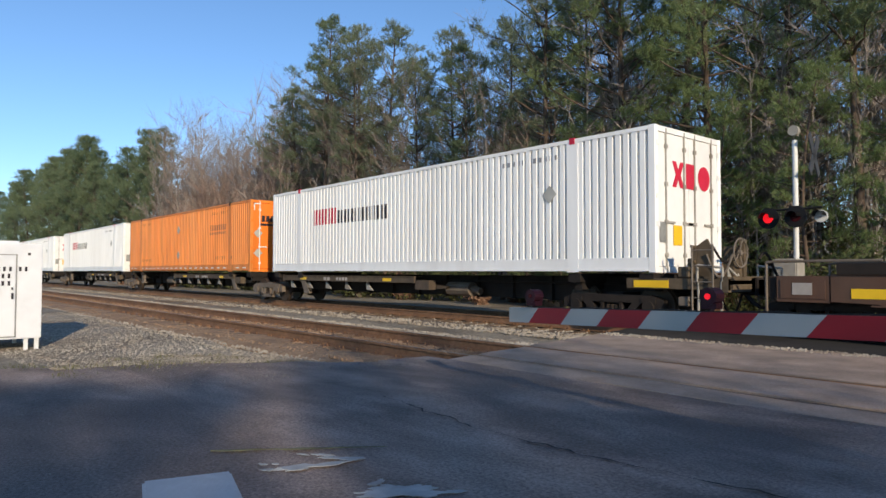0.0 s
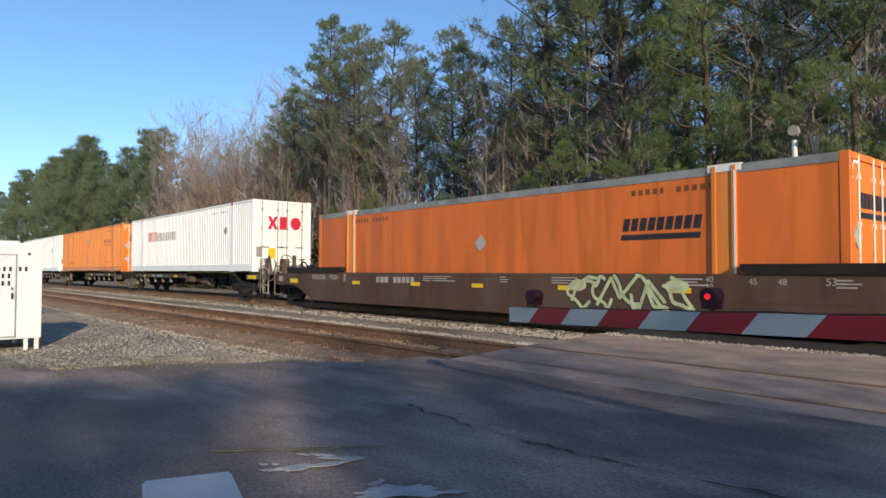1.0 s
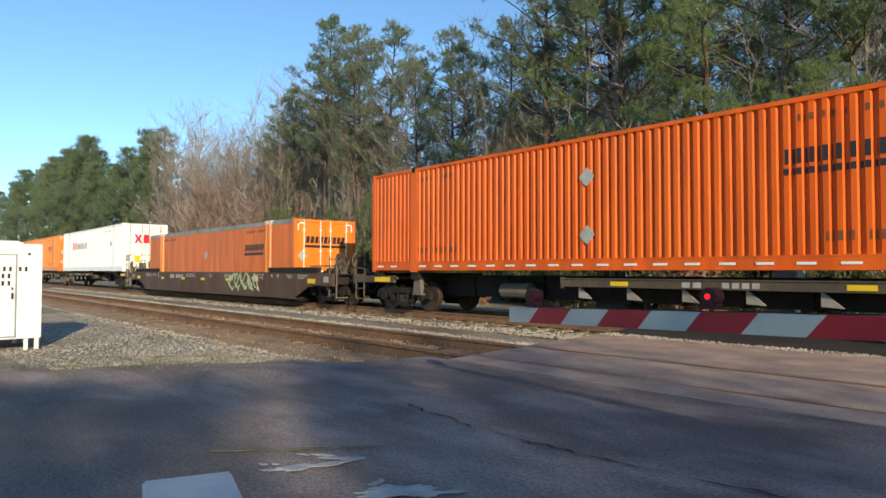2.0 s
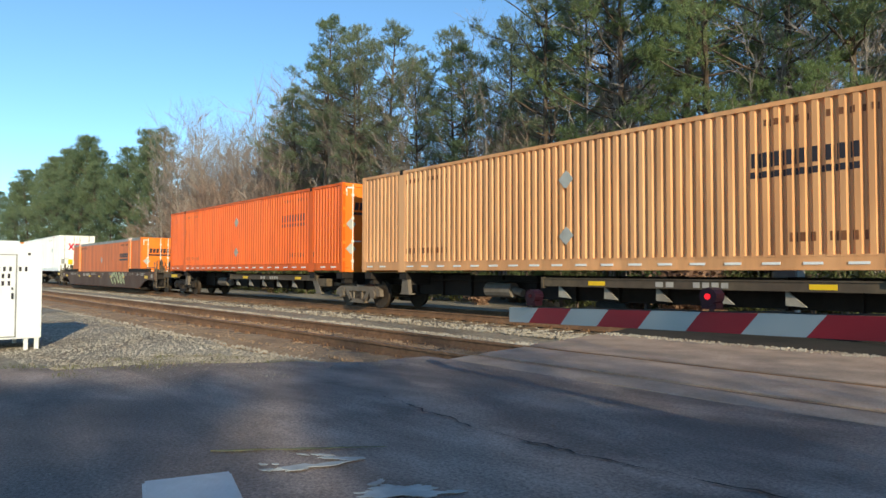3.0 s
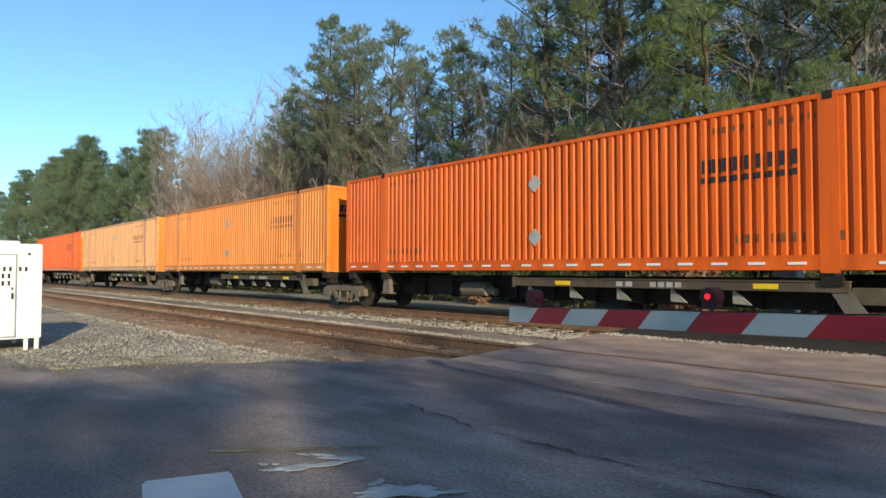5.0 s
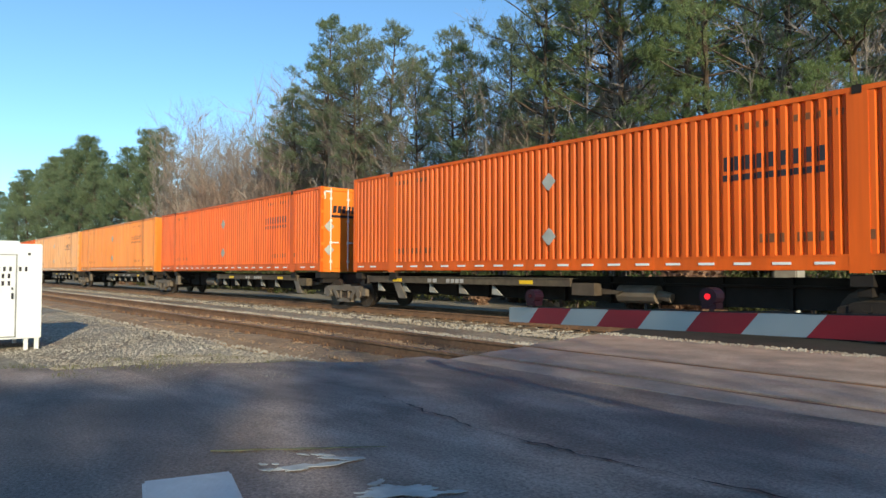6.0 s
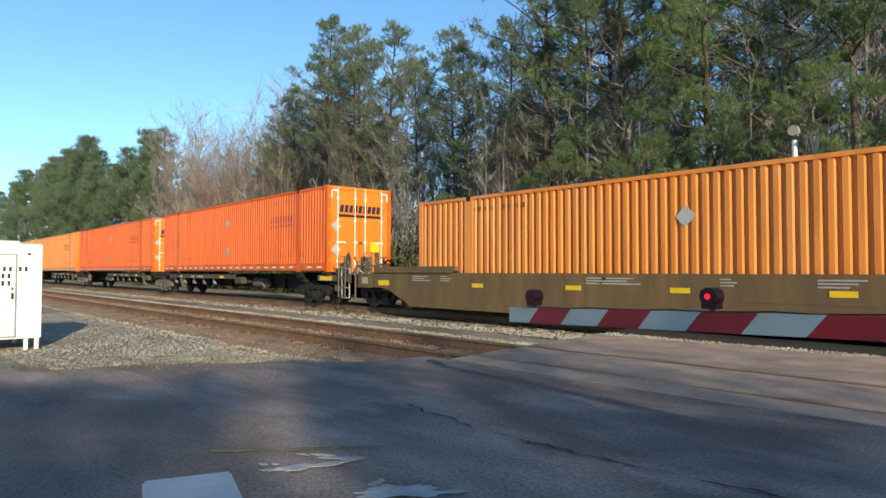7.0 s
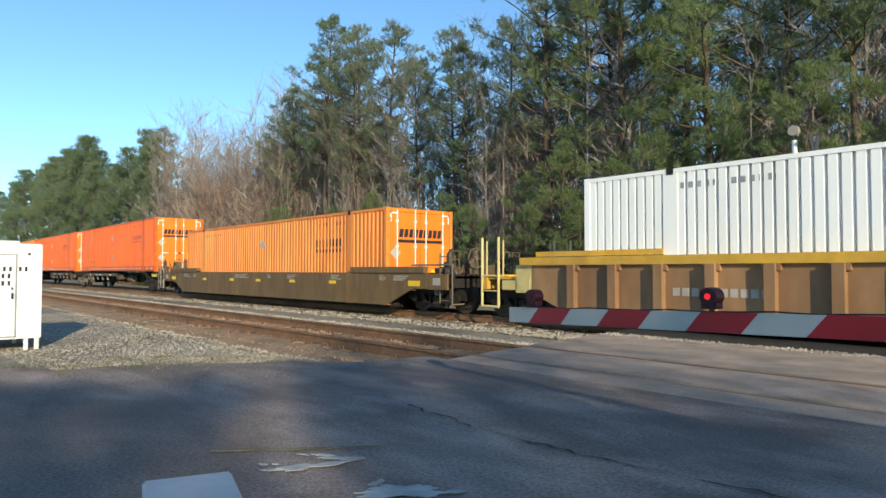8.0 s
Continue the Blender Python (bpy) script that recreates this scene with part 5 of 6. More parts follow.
def build_crossing():
    mat = concrete_material()
    c = thing("crossing_pavement", "worn grey paved level crossing over both tracks", "pavement", kind="structure")
    rails = [NEAR_Y - GAUGE / 2, NEAR_Y + GAUGE / 2, TRACK_Y - GAUGE / 2, TRACK_Y + GAUGE / 2]
    bands = [(5.60, rails[0] - 0.055), (rails[0] + 0.115, rails[1] - 0.115), (rails[1] + 0.055, 10.25), (10.262, rails[2] - 0.055), (rails[2] + 0.115, rails[3] - 0.115), (rails[3] + 0.055, 17.5)]
    for y0, y1 in bands:
        V, F = [], []
        rows = max(2, int((y1 - y0) / 0.25))
        n = 26
        for layer in (0, 1):
            for j in range(rows + 1):
                y = y0 + (y1 - y0) * j / rows
                for i in range(n):
                    f = i / (n - 1)
                    x = crossing_end(y) + (14 - crossing_end(y)) * f ** 1.6
                    V.append((x, y, -0.25 if layer else (0.006 + 0.012 * noise.noise((x * 0.9, y * 0.9, 7)) - (0.03 if i == 0 else 0))))
        m = (rows + 1) * n
        for j in range(rows):
            for i in range(n - 1):
                a = j * n + i
                F.append((a, a + 1, a + n + 1, a + n))
                F.append((m + a, m + a + n, m + a + n + 1, m + a + 1))
        for i in range(n - 1):
            F.append((i, m + i, m + i + 1, i + 1))
            a = rows * n + i
            F.append((a, a + 1, m + a + 1, m + a))
        for j in range(rows):
            a = j * n
            F.append((a, a + n, m + a + n, m + a))
        ob = new("panel", mesh_from("panel", V, F, mat if y1 < 10.3 or y0 > 13.5 else PANEL_SHADED))
        ob.parent = c


def rail_mesh(length):
    bm = bmesh.new()
    half = [(0.07, -0.17), (0.07, -0.155), (0.012, -0.135), (0.010, -0.045), (0.036, -0.035), (0.036, -0.008), (0.028, 0.0)]
    outline = half + [(-x, z) for x, z in half[::-1]]
    a = [bm.verts.new((0, y, z)) for y, z in outline]
    b = [bm.verts.new((length, y, z)) for y, z in outline]
    bm.faces.new(a)
    bm.faces.new(b[::-1])
    for i in range(len(a)):
        j = (i + 1) % len(a)
        bm.faces.new((a[i], a[j], b[j], b[i]))
    return bm


def build_track(name, y, label):
    t = thing(name, label, "railway track", kind="structure")
    for s in (-1, 1):
        ob = part("rail", rail_mesh(340), RUST, t, "rust-brown steel rail", pose(-300, y + s * GAUGE / 2, 0))
        bm = bmesh.new()
        box(bm, 0, 340, -0.022, 0.022, 0.0, 0.003)
        part("running_surface", bm, RAILHEAD, ob)
    return t


def build_ties(t, y):
    bm = bmesh.new()
    box(bm, -0.115, 0.115, -1.32, 1.32, -0.35, -0.175)
    bmesh.ops.bevel(bm, geom=bm.edges[:], offset=0.015, segments=1, affect="EDGES")
    first = part("tie", bm, TIE, t, "", pose(-7.6, y, 0))
    x = -8.1
    while x > -78:
        share("tie", first, t, pose(x + RNG.uniform(-0.04, 0.04), y + RNG.uniform(-0.06, 0.06), RNG.uniform(-0.012, 0.008), 0, 0, RNG.uniform(-1.5, 1.5)))
        x -= 0.53
    bm = bmesh.new()
    x = -7.6
    while x > -45:
        for s in (-1, 1):
            box(bm, x - 0.09, x + 0.09, y + s * GAUGE / 2 - 0.18, y + s * GAUGE / 2 + 0.18, -0.178, -0.165)
            for dx in (-0.06, 0.06):
                for dy in (-0.09, 0.09):
                    box(bm, x + dx - 0.012, x + dx + 0.012, y + s * GAUGE / 2 + dy - 0.012, y + s * GAUGE / 2 + dy + 0.012, -0.17, -0.13)
        x -= 0.53
    part("tie_plate", bm, RUST, t)["kind"] = "stuff"


def stones(name, label, areas, mat, seed):
    """Loose angular stones, too many to count."""
    rng = random.Random(seed)
    V, F = [], []
    for count, xa, xb, ya, yb, z, s0, s1, power in areas:
        for _ in range(count):
            x = xb + (xa - xb) * rng.random() ** power
            y = rng.uniform(ya, yb)
            zz = z(x, y) if callable(z) else z
            r = rng.uniform(s0, s1)
            i = len(V)
            a = rng.uniform(0, 6.28)
            ca, sa = math.cos(a), math.sin(a)
            for dx, dy, dz in ((1, 0, 0), (0, 1, 0), (-1, 0, 0), (0, -1, 0), (0, 0, 0.8), (0, 0, -0.8)):
                k = r * rng.uniform(0.6, 1.3)
                V.append((x + (dx * ca - dy * sa) * k, y + (dx * sa + dy * ca) * k, zz + dz * k + rng.uniform(-0.2, 0.2) * r))
            F.extend(((i, i + 1, i + 4), (i + 1, i + 2, i + 4), (i + 2, i + 3, i + 4), (i + 3, i, i + 4), (i + 1, i, i + 5), (i + 2, i + 1, i + 5), (i + 3, i + 2, i + 5), (i, i + 3, i + 5)))
    ob = new(name, mesh_from(name, V, F, mat))
    tagged(ob, label, "gravel", kind="stuff")


def ballast_bed(name, y, label, mat, lift=0.0):
    """Raised bed of ballast with sloping shoulders."""
    V, F = [], []
    rng = random.Random(5)
    prof = [(-2.3, -0.36), (-1.75, -0.24), (-1.35, -0.20), (-0.8, -0.21), (0, -0.22), (0.8, -0.21), (1.35, -0.20), (1.75, -0.22), (2.3, -0.36)]
    xs = [-300, -200, -120, -80] + [-60 + 0.4 * i for i in range(136)] + [-5.5]
    for x in xs:
        for dy, z in prof:
            V.append((x, y + dy, z + lift * (abs(dy) < 1.5) + 0.03 * noise.noise((x * 2, dy * 2, y))))
    w = len(prof)
    for j in range(len(xs) - 1):
        for i in range(w - 1):
            a = j * w + i
            F.append((a, a + w, a + w + 1, a + 1))
    ob = new(name, mesh_from(name, V, F, mat, True))
    tagged(ob, label, "ballast", kind="structure")


build_ground()
build_road()
build_crossing()
ballast_bed("ballast_bed", NEAR_Y, "brownish stone ballast bed under the empty track", BED, 0.034)
ballast_bed("ballast_bed", TRACK_Y, "stone ballast bed under the train's track, coloured dark for its shade", BED_SHADED)
NEAR_TRACK = build_track("railway_track", NEAR_Y, "rusty empty railway track on wooden ties")
FAR_TRACK = build_track("railway_track", TRACK_Y, "railway track under the passing train")
build_ties(NEAR_TRACK, NEAR_Y)
build_ties(FAR_TRACK, TRACK_Y)
stones("ballast_stones", "loose pale and brown ballast stones along the tracks",
       [(7500, -60, -6.9, 7.95, 9.3, -0.20, 0.02, 0.05, 2.2), (5000, -50, -6.9, 5.0, 6.0, -0.24, 0.015, 0.04, 2.2), (4500, -60, -7.2, 10.4, 12.0, -0.21, 0.02, 0.045, 2.2), (1500, -50, -7.2, 13.6, 15.2, -0.22, 0.02, 0.045, 2.0),
        (600, -7.4, -3.0, 9.9, 10.3, 0.01, 0.010, 0.026, 1.0)], STONE, 3)
stones("ballast_stones", "rust-dusted ballast stones between the rails of the empty track", [(6500, -45, -6.9, 6.2, 7.55, -0.175, 0.014, 0.034, 2.0), (2200, -40, -6.9, 5.35, 6.1, -0.185, 0.014, 0.034, 2.0)], RUSTY_STONE, 6)
stones("gravel", "loose pale gravel between road and track", [(13000, -24, -8.6, 1.6, 5.0, lambda x, y: ground_height(x, y) if x < road_edge(y) else 0.004, 0.006, 0.021, 1.7)], STONE, 4)
stones("gravel", "fine dusty gravel at the ragged asphalt edge", [(2600, -6.4, -9.8, 2.2, 5.4, lambda x, y: (ground_height(x, y) + 0.02) if x < road_edge(y) else 0.006, 0.004, 0.011, 1.6),
                                                                  (220, -9, -2, 0.6, 5.0, 0.006, 0.003, 0.008, 1.0)], GRAVEL, 8)


def weeds():
    rng = random.Random(14)
    V, F = [], []
    for _ in range(60):
        cx, cy = rng.uniform(-10.4, -7.9), rng.uniform(1.2, 4.3)
        for _ in range(26):
            x, y = cx + rng.gauss(0, 0.12), cy + rng.gauss(0, 0.12)
            z = ground_height(x, y) if x < road_edge(y) else 0.0
            a, h = rng.uniform(0, 6.28), rng.uniform(0.02, 0.06)
            i = len(V)
            w = 0.004
            V.extend(((x - w * math.sin(a), y + w * math.cos(a), z), (x + w * math.sin(a), y - w * math.cos(a), z), (x + 0.03 * math.cos(a), y + 0.03 * math.sin(a), z + h)))
            F.append((i, i + 1, i + 2))
    tagged(new("grass", mesh_from("grass", V, F, GRASS)), "thin yellow-green winter grass in the gravel", "grass", kind="stuff")


weeds()


# ---- road marks, cover plate ----
def blot(bm, cx, cy, rx, ry, turn, seed, z=0.0175, n=72):
    """A torn, thin patch: an oval with bites out of its edge."""
    c, s = math.cos(turn), math.sin(turn)
    ring = []
    for k in range(n):
        a = 2 * math.pi * k / n
        f = 0.85 + sum(w * noise.noise((math.cos(a) * q, math.sin(a) * q, seed * 3.7 + q)) for q, w in ((1.6, 0.7), (4.5, 0.32), (11.0, 0.2)))
        x, y = rx * max(0.12, f) * math.cos(a), ry * max(0.12, f) * math.sin(a)
        ring.append((cx + x * c - y * s, cy + x * s + y * c))
    mid = bm.verts.new((cx, cy, z))
    top = [bm.verts.new((*p, z)) for p in ring]
    low = [bm.verts.new((*p, z - 0.004)) for p in ring]
    for k in range(n):
        j = (k + 1) % n
        bm.faces.new((mid, top[k], top[j]))
        bm.faces.new((top[k], low[k], low[j], top[j]))


for label, mat, spots in (("long torn patch of worn white road paint", PATCH_WHITE, ((-3.42, 1.90, 0.19, 0.055, 1.30, 2), (-3.50, 1.72, 0.05, 0.022, 1.0, 12), (-3.62, 1.74, 0.035, 0.018, 0.4, 13), (-3.58, 1.80, 0.025, 0.016, 0.9, 14))),
                          ("small torn patch of worn white road paint", PATCH_WHITE, ((-3.42, 2.17, 0.15, 0.042, 0.75, 3), (-3.58, 2.10, 0.06, 0.018, 0.7, 15), (-3.66, 2.02, 0.04, 0.014, 0.5, 16))),
                          ("broad torn patch of worn white road paint", PATCH_WHITE, ((-2.72, 2.08, 0.25, 0.12, 0.95, 5), (-2.92, 2.05, 0.06, 0.03, 1.9, 17), (-2.55, 2.27, 0.05, 0.02, 0.9, 18))),
                          ("faint worn yellow road line", PATCH_YELLOW, ((-3.70, 2.20, 0.30, 0.022, 0.97, 6), (-3.98, 1.80, 0.22, 0.018, 0.97, 7)))):
    bm = bmesh.new()
    for spot in spots:
        blot(bm, *spot)
    tagged(part("road_marking", bm, mat, None), label, "road marking", "worn road markings", "structure")

bm = bmesh.new()
rng = random.Random(8)
pts = []
for k in range(40):
    f = k / 39
    x = -4.9 + 3.6 * f
    y = 3.52 - 0.22 * math.sin(f * 3) + 0.03 * rng.uniform(-1, 1)
    pts.append((x, y + 0.03 * noise.noise((x * 3, 0, 0)), rng.choice((0.0008, 0.004, 0.007, 0.012))))
for (x0, y0, w0), (x1, y1, w1) in zip(pts, pts[1:]):
    vs = [bm.verts.new(p) for p in ((x0, y0 - w0, 0.0165), (x1, y1 - w1, 0.0165), (x1, y1 + w1, 0.0165), (x0, y0 + w0, 0.0165))]
    bm.faces.new(vs)
tagged(part("road_crack", bm, CRACK, None), "dark ragged crack along an asphalt joint", "crack", kind="structure")

bm = bmesh.new()
box(bm, -0.32, 0.32, -0.222, 0.222, -0.05, 0.03)
bmesh.ops.bevel(bm, geom=bm.edges[:], offset=0.012, segments=2, affect="EDGES")
tagged(part("cover_plate", bm, COVER, None, "", pose(-3.33, 1.23, 0.0, 0, 0, -16)), "pale galvanised cover plate lying on the asphalt", "cover plate")


# ---- signal cabinet beside the track ----
CAB = thing("signal_cabinet", "white painted metal signal cabinet on short legs", "cabinet", at=pose(-12.99, 2.22, -0.12, 0, 0, 90))
# local x runs along its door side, local y into it
bm = bmesh.new()
box(bm, -1.9, 0.0, 0.0, 1.3, 0.12, 1.69)
bmesh.ops.bevel(bm, geom=bm.edges[:], offset=0.015, segments=2, affect="EDGES")
part("body", bm, CABINET, CAB)
bm = bmesh.new()
prism(bm, [(-1.95, 1.69), (-0.30, 1.69), (-0.34, 1.74), (-1.92, 1.74)], 0.10, 1.25)
part("roof", bm, CABINET, CAB)
bm = bmesh.new()
box(bm, -1.30, -0.385, -0.022, 0.0, 0.17, 1.495)
bmesh.ops.bevel(bm, geom=bm.edges[:], offset=0.008, segments=2, affect="EDGES")
door = part("door", bm, CABINET, CAB)
bm = bmesh.new()
for a, b, c0, c1 in ((-1.32, -0.365, 1.50, 1.515), (-0.38, -0.365, 0.15, 1.50), (-1.32, -1.305, 0.15, 1.50), (-1.32, -0.365, 0.15, 0.165)):
    box(bm, a, b, -0.012, 0.0, c0, c1)
part("door_frame", bm, GREY_RAIL, CAB)
bm = bmesh.new()
box(bm, -0.445, -0.415, -0.05, -0.022, 0.78, 0.88)
box(bm, -0.445, -0.42, -0.045, -0.022, 0.93, 0.97)
part("door_handle", bm, INK, door)
for x0, n, z in ((-0.90, 6, 1.235), (-0.34, 2, 1.235), (-0.75, 4, 1.12), (-0.75, 4, 1.00)):
    bm = bmesh.new()
    blocks(bm, [(0.036, 0.048)] * n, x0, z, 0.075, -0.024 if x0 < -0.4 else -0.002, 0)
    part("marking_block", bm, INK, CAB, "black lettering bars")
bm = bmesh.new()
box(bm, -0.215, -0.175, -0.008, -0.001, 1.50, 1.54)
part("marking_block", bm, INK, CAB)
for x in (-1.8, -0.215, -0.06):
    for y in (0.06, 1.2):
        bm = bmesh.new()
        box(bm, x - 0.03, x + 0.03, y - 0.03, y + 0.03, -0.10, 0.13)
        part("leg", bm, SIGNAL_WHITE, CAB)


# ---- lowered crossing gate on the near side ----
GATE = thing("crossing_gate", "lowered red and white striped crossing gate arm", "crossing gate", at=pose(6.4, 2.90, 0.0, 0, 0, 0))
tip_x = -10.635


def arm_z(x):
    return 0.734 + (x - tip_x) * 0.0311


def arm_y(x):
    return -0.1442 * x


stripes = []
x = tip_x
widths = [0.33] + [0.4016] * 30
for k, w in enumerate(widths):
    stripes.append((x, min(x + w, -0.1), k % 2))
    x += w
    if x > -0.1:
        break
for a, b, red in stripes:
    bm = bmesh.new()
    lean = 0.055
    vs = []
    for yy in (-0.02, 0.02):
        for xx, zz, e in ((a, -0.066, 0), (b, -0.066, 0), (b, 0.066, 1), (a, 0.066, 1)):
            sh = (lean if e else -lean) * (0 if (xx == tip_x) else 1)
            vs.append(bm.verts.new((xx + sh, arm_y(xx) + yy, arm_z(xx) + zz)))
    for f in ((0, 1, 2, 3), (7, 6, 5, 4), (0, 4, 5, 1), (1, 5, 6, 2), (2, 6, 7, 3), (3, 7, 4, 0)):
        bm.faces.new([vs[i] for i in f])
    part("arm_stripe", bm, ARM_RED if red else ARM_WHITE, GATE, "red stripe" if red else "white stripe")
for k, xl in enumerate((-10.31, -8.566, -4.2)):
    bm = bmesh.new()
    y = arm_y(xl)
    z = arm_z(xl) + 0.066
    tube(bm, (xl, y, z), (xl, y, z + 0.05), 0.018, n=6)
    tube(bm, (xl, y - 0.055, z + 0.10), (xl, y + 0.055, z + 0.10), 0.058, n=14)
    box(bm, xl - 0.05, xl + 0.05, y - 0.045, y + 0.045, z + 0.02, z + 0.06)
    lamp = part("arm_lamp", bm, LAMP_HOUSING, GATE, "red gate arm lamp")
    bm = bmesh.new()
    tube(bm, (xl, y - 0.062, z + 0.10), (xl, y - 0.055, z + 0.10), 0.019, n=12)
    part("lens", bm, LAMP_LIT if k == 1 else LAMP_OFF, lamp)
bm = bmesh.new()
pipe(bm, [(xx, arm_y(xx), arm_z(xx) + 0.070 + 0.006 * math.sin(xx * 9)) for xx in [-10.4 + 0.25 * i for i in range(40)]], 0.007, 4)
part("lamp_cable", bm, SIGNAL_BLACK, GATE)
bm = bmesh.new()
box(bm, -0.25, 0.35, -0.25, 0.25, 0.55, 1.25)
bmesh.ops.bevel(bm, geom=bm.edges[:], offset=0.03, segments=2, affect="EDGES")
part("gate_mechanism", bm, SIGNAL_WHITE, GATE)
bm = bmesh.new()
tube(bm, (0.05, 0, -0.05), (0.05, 0, 1.35), 0.07, n=12)
box(bm, -0.2, 0.3, -0.25, 0.25, -0.05, 0.05)
part("post", bm, SIGNAL_WHITE, GATE)

# ---- crossing signal mast beyond the tracks ----
MX, MY = -6.75, 17.0
MAST = thing("crossing_signal", "white signal mast with black flashing light heads and crossbuck", "crossing signal", at=pose(MX, MY, -0.3))
bm = bmesh.new()
tube(bm, (0, 0, 0.0), (0, 0, 4.62), 0.062, n=14)
box(bm, -0.22, 0.22, -0.22, 0.22, 0.0, 0.06)
part("post", bm, SIGNAL_WHITE, MAST)
bm = bmesh.new()
tube(bm, (0, -0.10, 4.85), (0, 0.02, 4.85), 0.125, n=16)
tube(bm, (0, 0.02, 4.85), (0, 0.06, 4.85), 0.07, n=12)
part("bell", bm, LIGHT_STEEL, MAST)
bm = bmesh.new()
tube(bm, (-0.66, -0.02, 2.95), (0.60, -0.02, 2.95), 0.028, n=8)
box(bm, -0.12, 0.12, -0.1, 0.1, 2.70, 3.02)
part("crossarm", bm, SIGNAL_BLACK, MAST)
for k, (x, y) in enumerate(((-0.60, -0.14), (0.05, -0.16), (0.55, 0.02))):
    bm = bmesh.new()
    tube(bm, (x, y, 2.75), (x, y + 0.02, 2.75), 0.26 if k < 2 else 0.15, n=20)
    tube(bm, (x, y + 0.02, 2.75), (x, y + 0.22, 2.75), 0.15, 0.09, n=14)
    head = part("light_head", bm, SIGNAL_BLACK if k < 2 else SIGNAL_WHITE, MAST)
    bm = bmesh.new()
    n = 12
    for j in range(n // 2 + 1):
        a = math.pi * j / (n // 2)
        b = math.pi * (j + 1) / (n // 2)
        if j < n // 2:
            vs = [bm.verts.new((x + 0.13 * math.cos(t), yy, 2.75 + 0.13 * math.sin(t))) for t, yy in ((a, y), (b, y), (b, y - 0.26), (a, y - 0.26))]
            bm.faces.new(vs)
    bmesh.ops.solidify(bm, geom=bm.faces[:], thickness=0.006)
    part("visor", bm, SIGNAL_BLACK, head)
    if k < 2:
        bm = bmesh.new()
        tube(bm, (x, y - 0.012, 2.75), (x, y - 0.001, 2.75), 0.12, n=16)
        part("lens", bm, LAMP_LIT if k == 0 else LAMP_OFF, head)
for s in (-1, 1):
    bm = bmesh.new()
    box(bm, -0.60, 0.60, -0.012, 0.012, -0.11, 0.11)
    part("crossbuck_blade", bm, CROSSBUCK_BACK, MAST, "grey back of crossbuck blade", pose(0.34, 0.25, 4.25, 0, 0, 96) @ pose(0, 0, 0, 0, s * 50, 0))
bm = bmesh.new()
box(bm, -0.45, 0.1, -0.25, 0.25, 0.9, 1.75)
bmesh.ops.bevel(bm, geom=bm.edges[:], offset=0.03, segments=2, affect="EDGES")
part("gate_mechanism", bm, LIGHT_STEEL, MAST)


# ---- the train, from its leading part back ----
DECK = 1.105
TRAIN_SPINE = "articulated spine car platform with grimy dark underframe"
place(container("white ribbed shipping container with red and black lettering", WHITE, WHITE_DOOR, logo="red", flat=0.116), -71.0, DECK)
place(container("white ribbed shipping container with red and black lettering", WHITE, WHITE_DOOR, logo="red", flat=0.116), -50.95, DECK)
place(container("orange ribbed shipping container with reflector tape", ORANGE_PALE, ORANGE_DOOR, tape=True), -33.35, DECK)
place(container("large white ribbed container with red door lettering", WHITE, WHITE_DOOR, logo="red", flat=0.116), -15.22, DECK)
for a, b, m, lt, el, er, si in ((-79.5, -60.0, -71.0, True, True, False, "right"), (-60.0, -42.1, -50.95, False, False, False, "right"),
                                (-42.1, -24.2, -33.35, False, False, False, "right"), (-24.2, -5.75, -15.22, False, False, True, "left")):
    place(spine_car(TRAIN_SPINE, a, b, m, lt, el, er, si), m)
place(container("smooth orange shipping container with grey top rail", ORANGE_FLAT, ORANGE_DOOR, style="flat"), 6.08, 0.13)
BROWN_WELL = place(well_car("dark brown well car with pale spray-painted graffiti", BROWN, 6.08), 6.08)
for s, paint, lab in ((27.13, ORANGE, "bright orange ribbed shipping container"), (44.42, ORANGE_FADED, "faded pale orange ribbed shipping container"),
                      (61.80, ORANGE_PALE, "faded orange ribbed shipping container"), (79.1, ORANGE, "bright orange ribbed shipping container"),
                      (97.26, ORANGE, "bright orange ribbed container with lettered doors")):
    place(container(lab + " with reflector tape", paint, ORANGE_PALE if paint is ORANGE_FADED else ORANGE_DOOR, tape=True, plain_door=paint is not ORANGE), s, DECK)
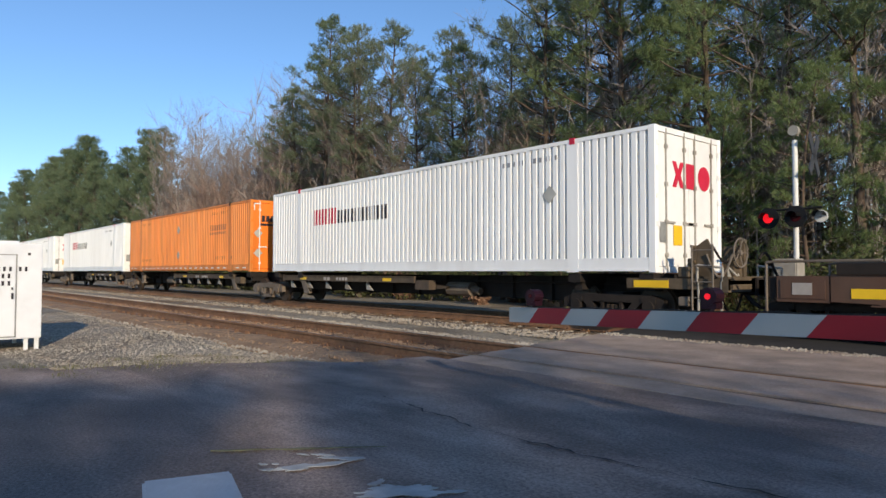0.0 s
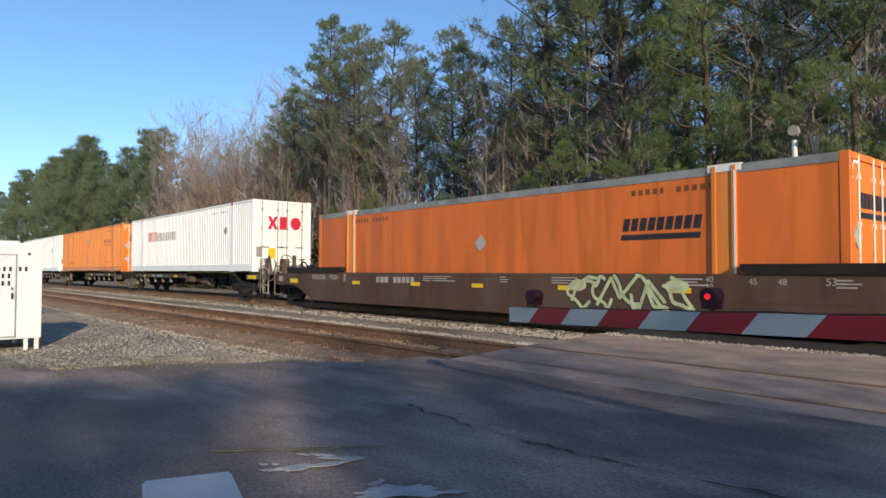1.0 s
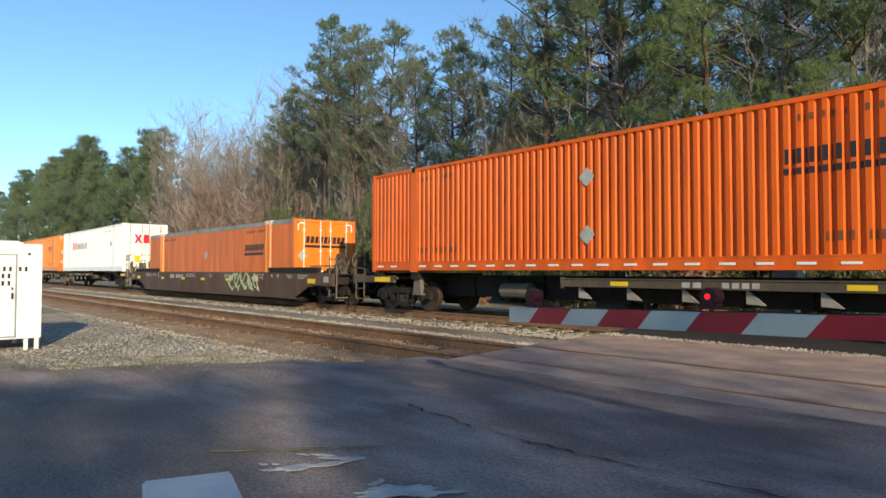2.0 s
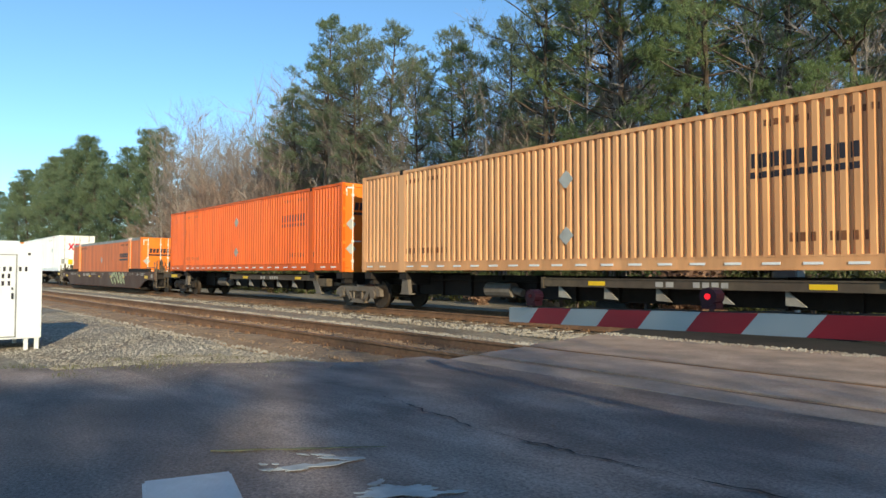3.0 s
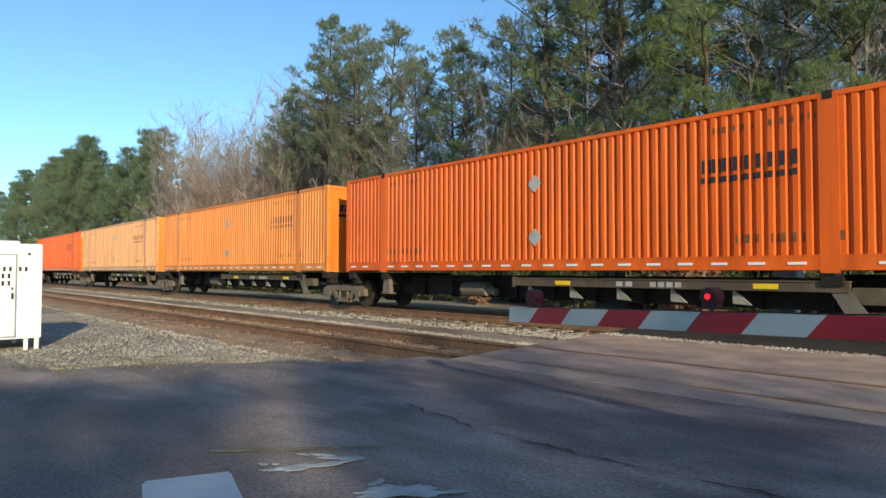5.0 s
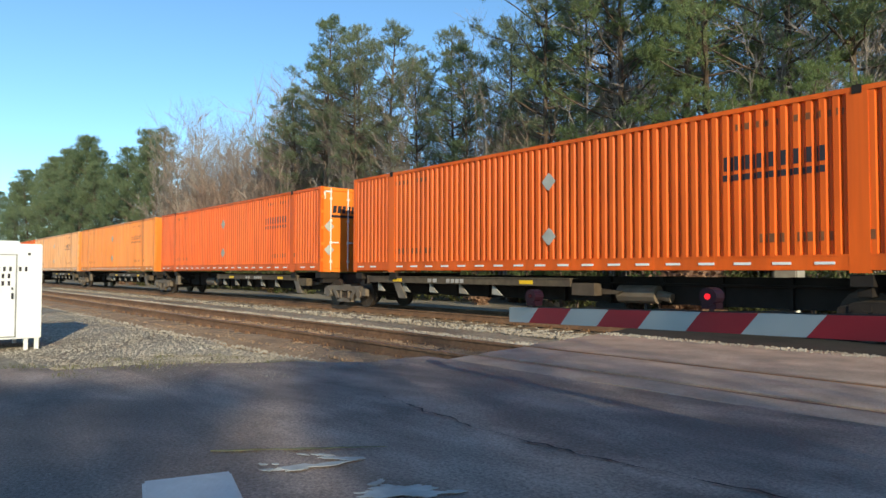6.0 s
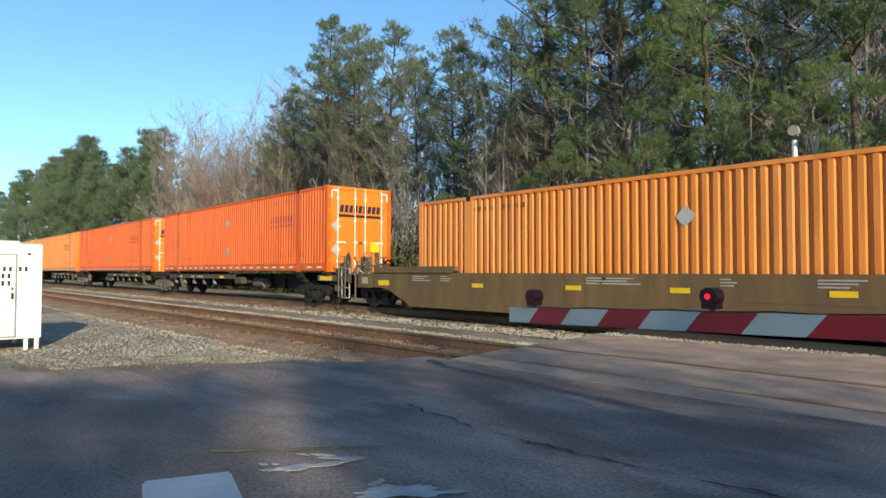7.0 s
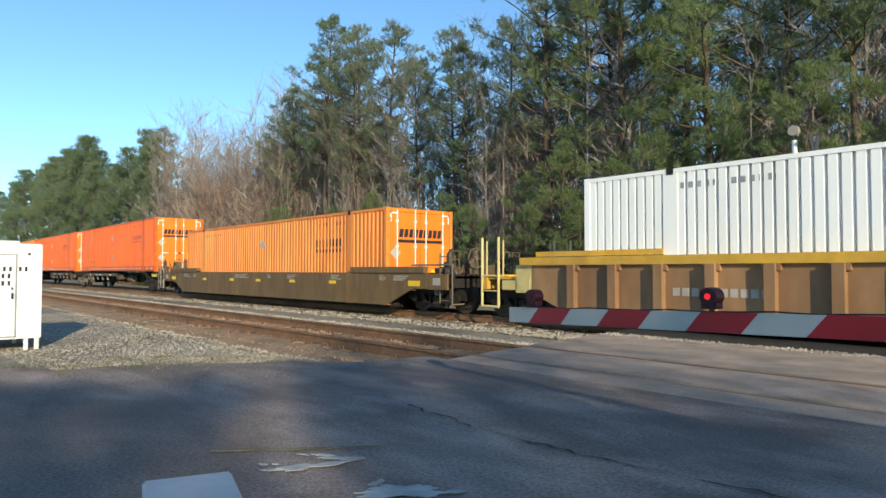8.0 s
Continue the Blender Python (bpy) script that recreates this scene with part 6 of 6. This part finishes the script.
for a, b, m, lt, el, er, si in ((17.95, 35.75, 27.13, True, True, False, "right"), (35.75, 53.1, 44.42, False, False, False, "right"),
                                (53.1, 70.5, 61.80, False, False, False, "right"), (70.5, 88.3, 79.1, False, False, False, "right"), (88.3, 106.7, 97.26, False, False, True, "left")):
    place(spine_car(TRAIN_SPINE, a, b, m, lt, el, er, si), m)
place(container("orange ribbed shipping container seated in a well car", ORANGE_PALE, ORANGE_DOOR, flat=0.09, rib=0.21), 118.27, 0.13)
place(well_car("weathered olive-brown well car with yellow reflectors", OLIVE, 118.27), 118.27)
place(container("plain white ribbed container standing in a yellow well car", WHITE, WHITE_DOOR, flat=0.138, logo="mid", placards=False), 141.58, 0.19)
YELLOW_WELL = place(well_car("yellow and rusty brown well car with ribbed sides", TAN_BROWN, 141.58, high=1.27, style="ribbed", trim=TTX_YELLOW), 141.58)
graffiti(BROWN_WELL)
length_marks(BROWN_WELL, [("53", 7.83, 0.91, 0.17), ("48", 7.09, 0.91, 0.15), ("45", 6.61, 0.91, 0.15), ("40", 5.83, 0.94, 0.15), ("20", 5.83, 0.81, 0.15),
                          ("53", -8.22, 0.91, 0.17), ("48", -7.52, 0.91, 0.15), ("45", -7.09, 0.91, 0.15), ("40", -6.25, 0.94, 0.15), ("20", -6.25, 0.81, 0.15)])
bm = bmesh.new()
blocks(bm, [(0.16, 0.05)] * 3 + [(0.0, 0.22)] + [(0.15, 0.05)] * 5, -4.5, 0.80, 0.17, -1.42, 0)
part("marking_block", bm, PALE_INK, BROWN_WELL, "pale lettering bars")
bm = bmesh.new()
blocks(bm, [(0.14, 0.05)] * 3 + [(0.0, 0.35)] + [(0.13, 0.05)] * 5, -5.95, 0.68, 0.15, -1.42, 0)
part("marking_block", bm, PALE_INK, YELLOW_WELL, "pale lettering bars")


# ---- the train rolls through ----
def motions():
    times = [0.0, 1.0, 2.0, 3.0, 4.0, 5.0, 6.0, 7.0, 8.0]
    for ob, s, z in MOVING:
        walk(ob, [(t, pose(s - shift(t), TRACK_Y, z)) for t in times])
    for ws, x in SPINNING:
        walk(ws, [(k / 30, pose(x, 0, WHEEL_R, 0, -math.degrees(shift(k / 30) / WHEEL_R), 0)) for k in range(241)])


motions()
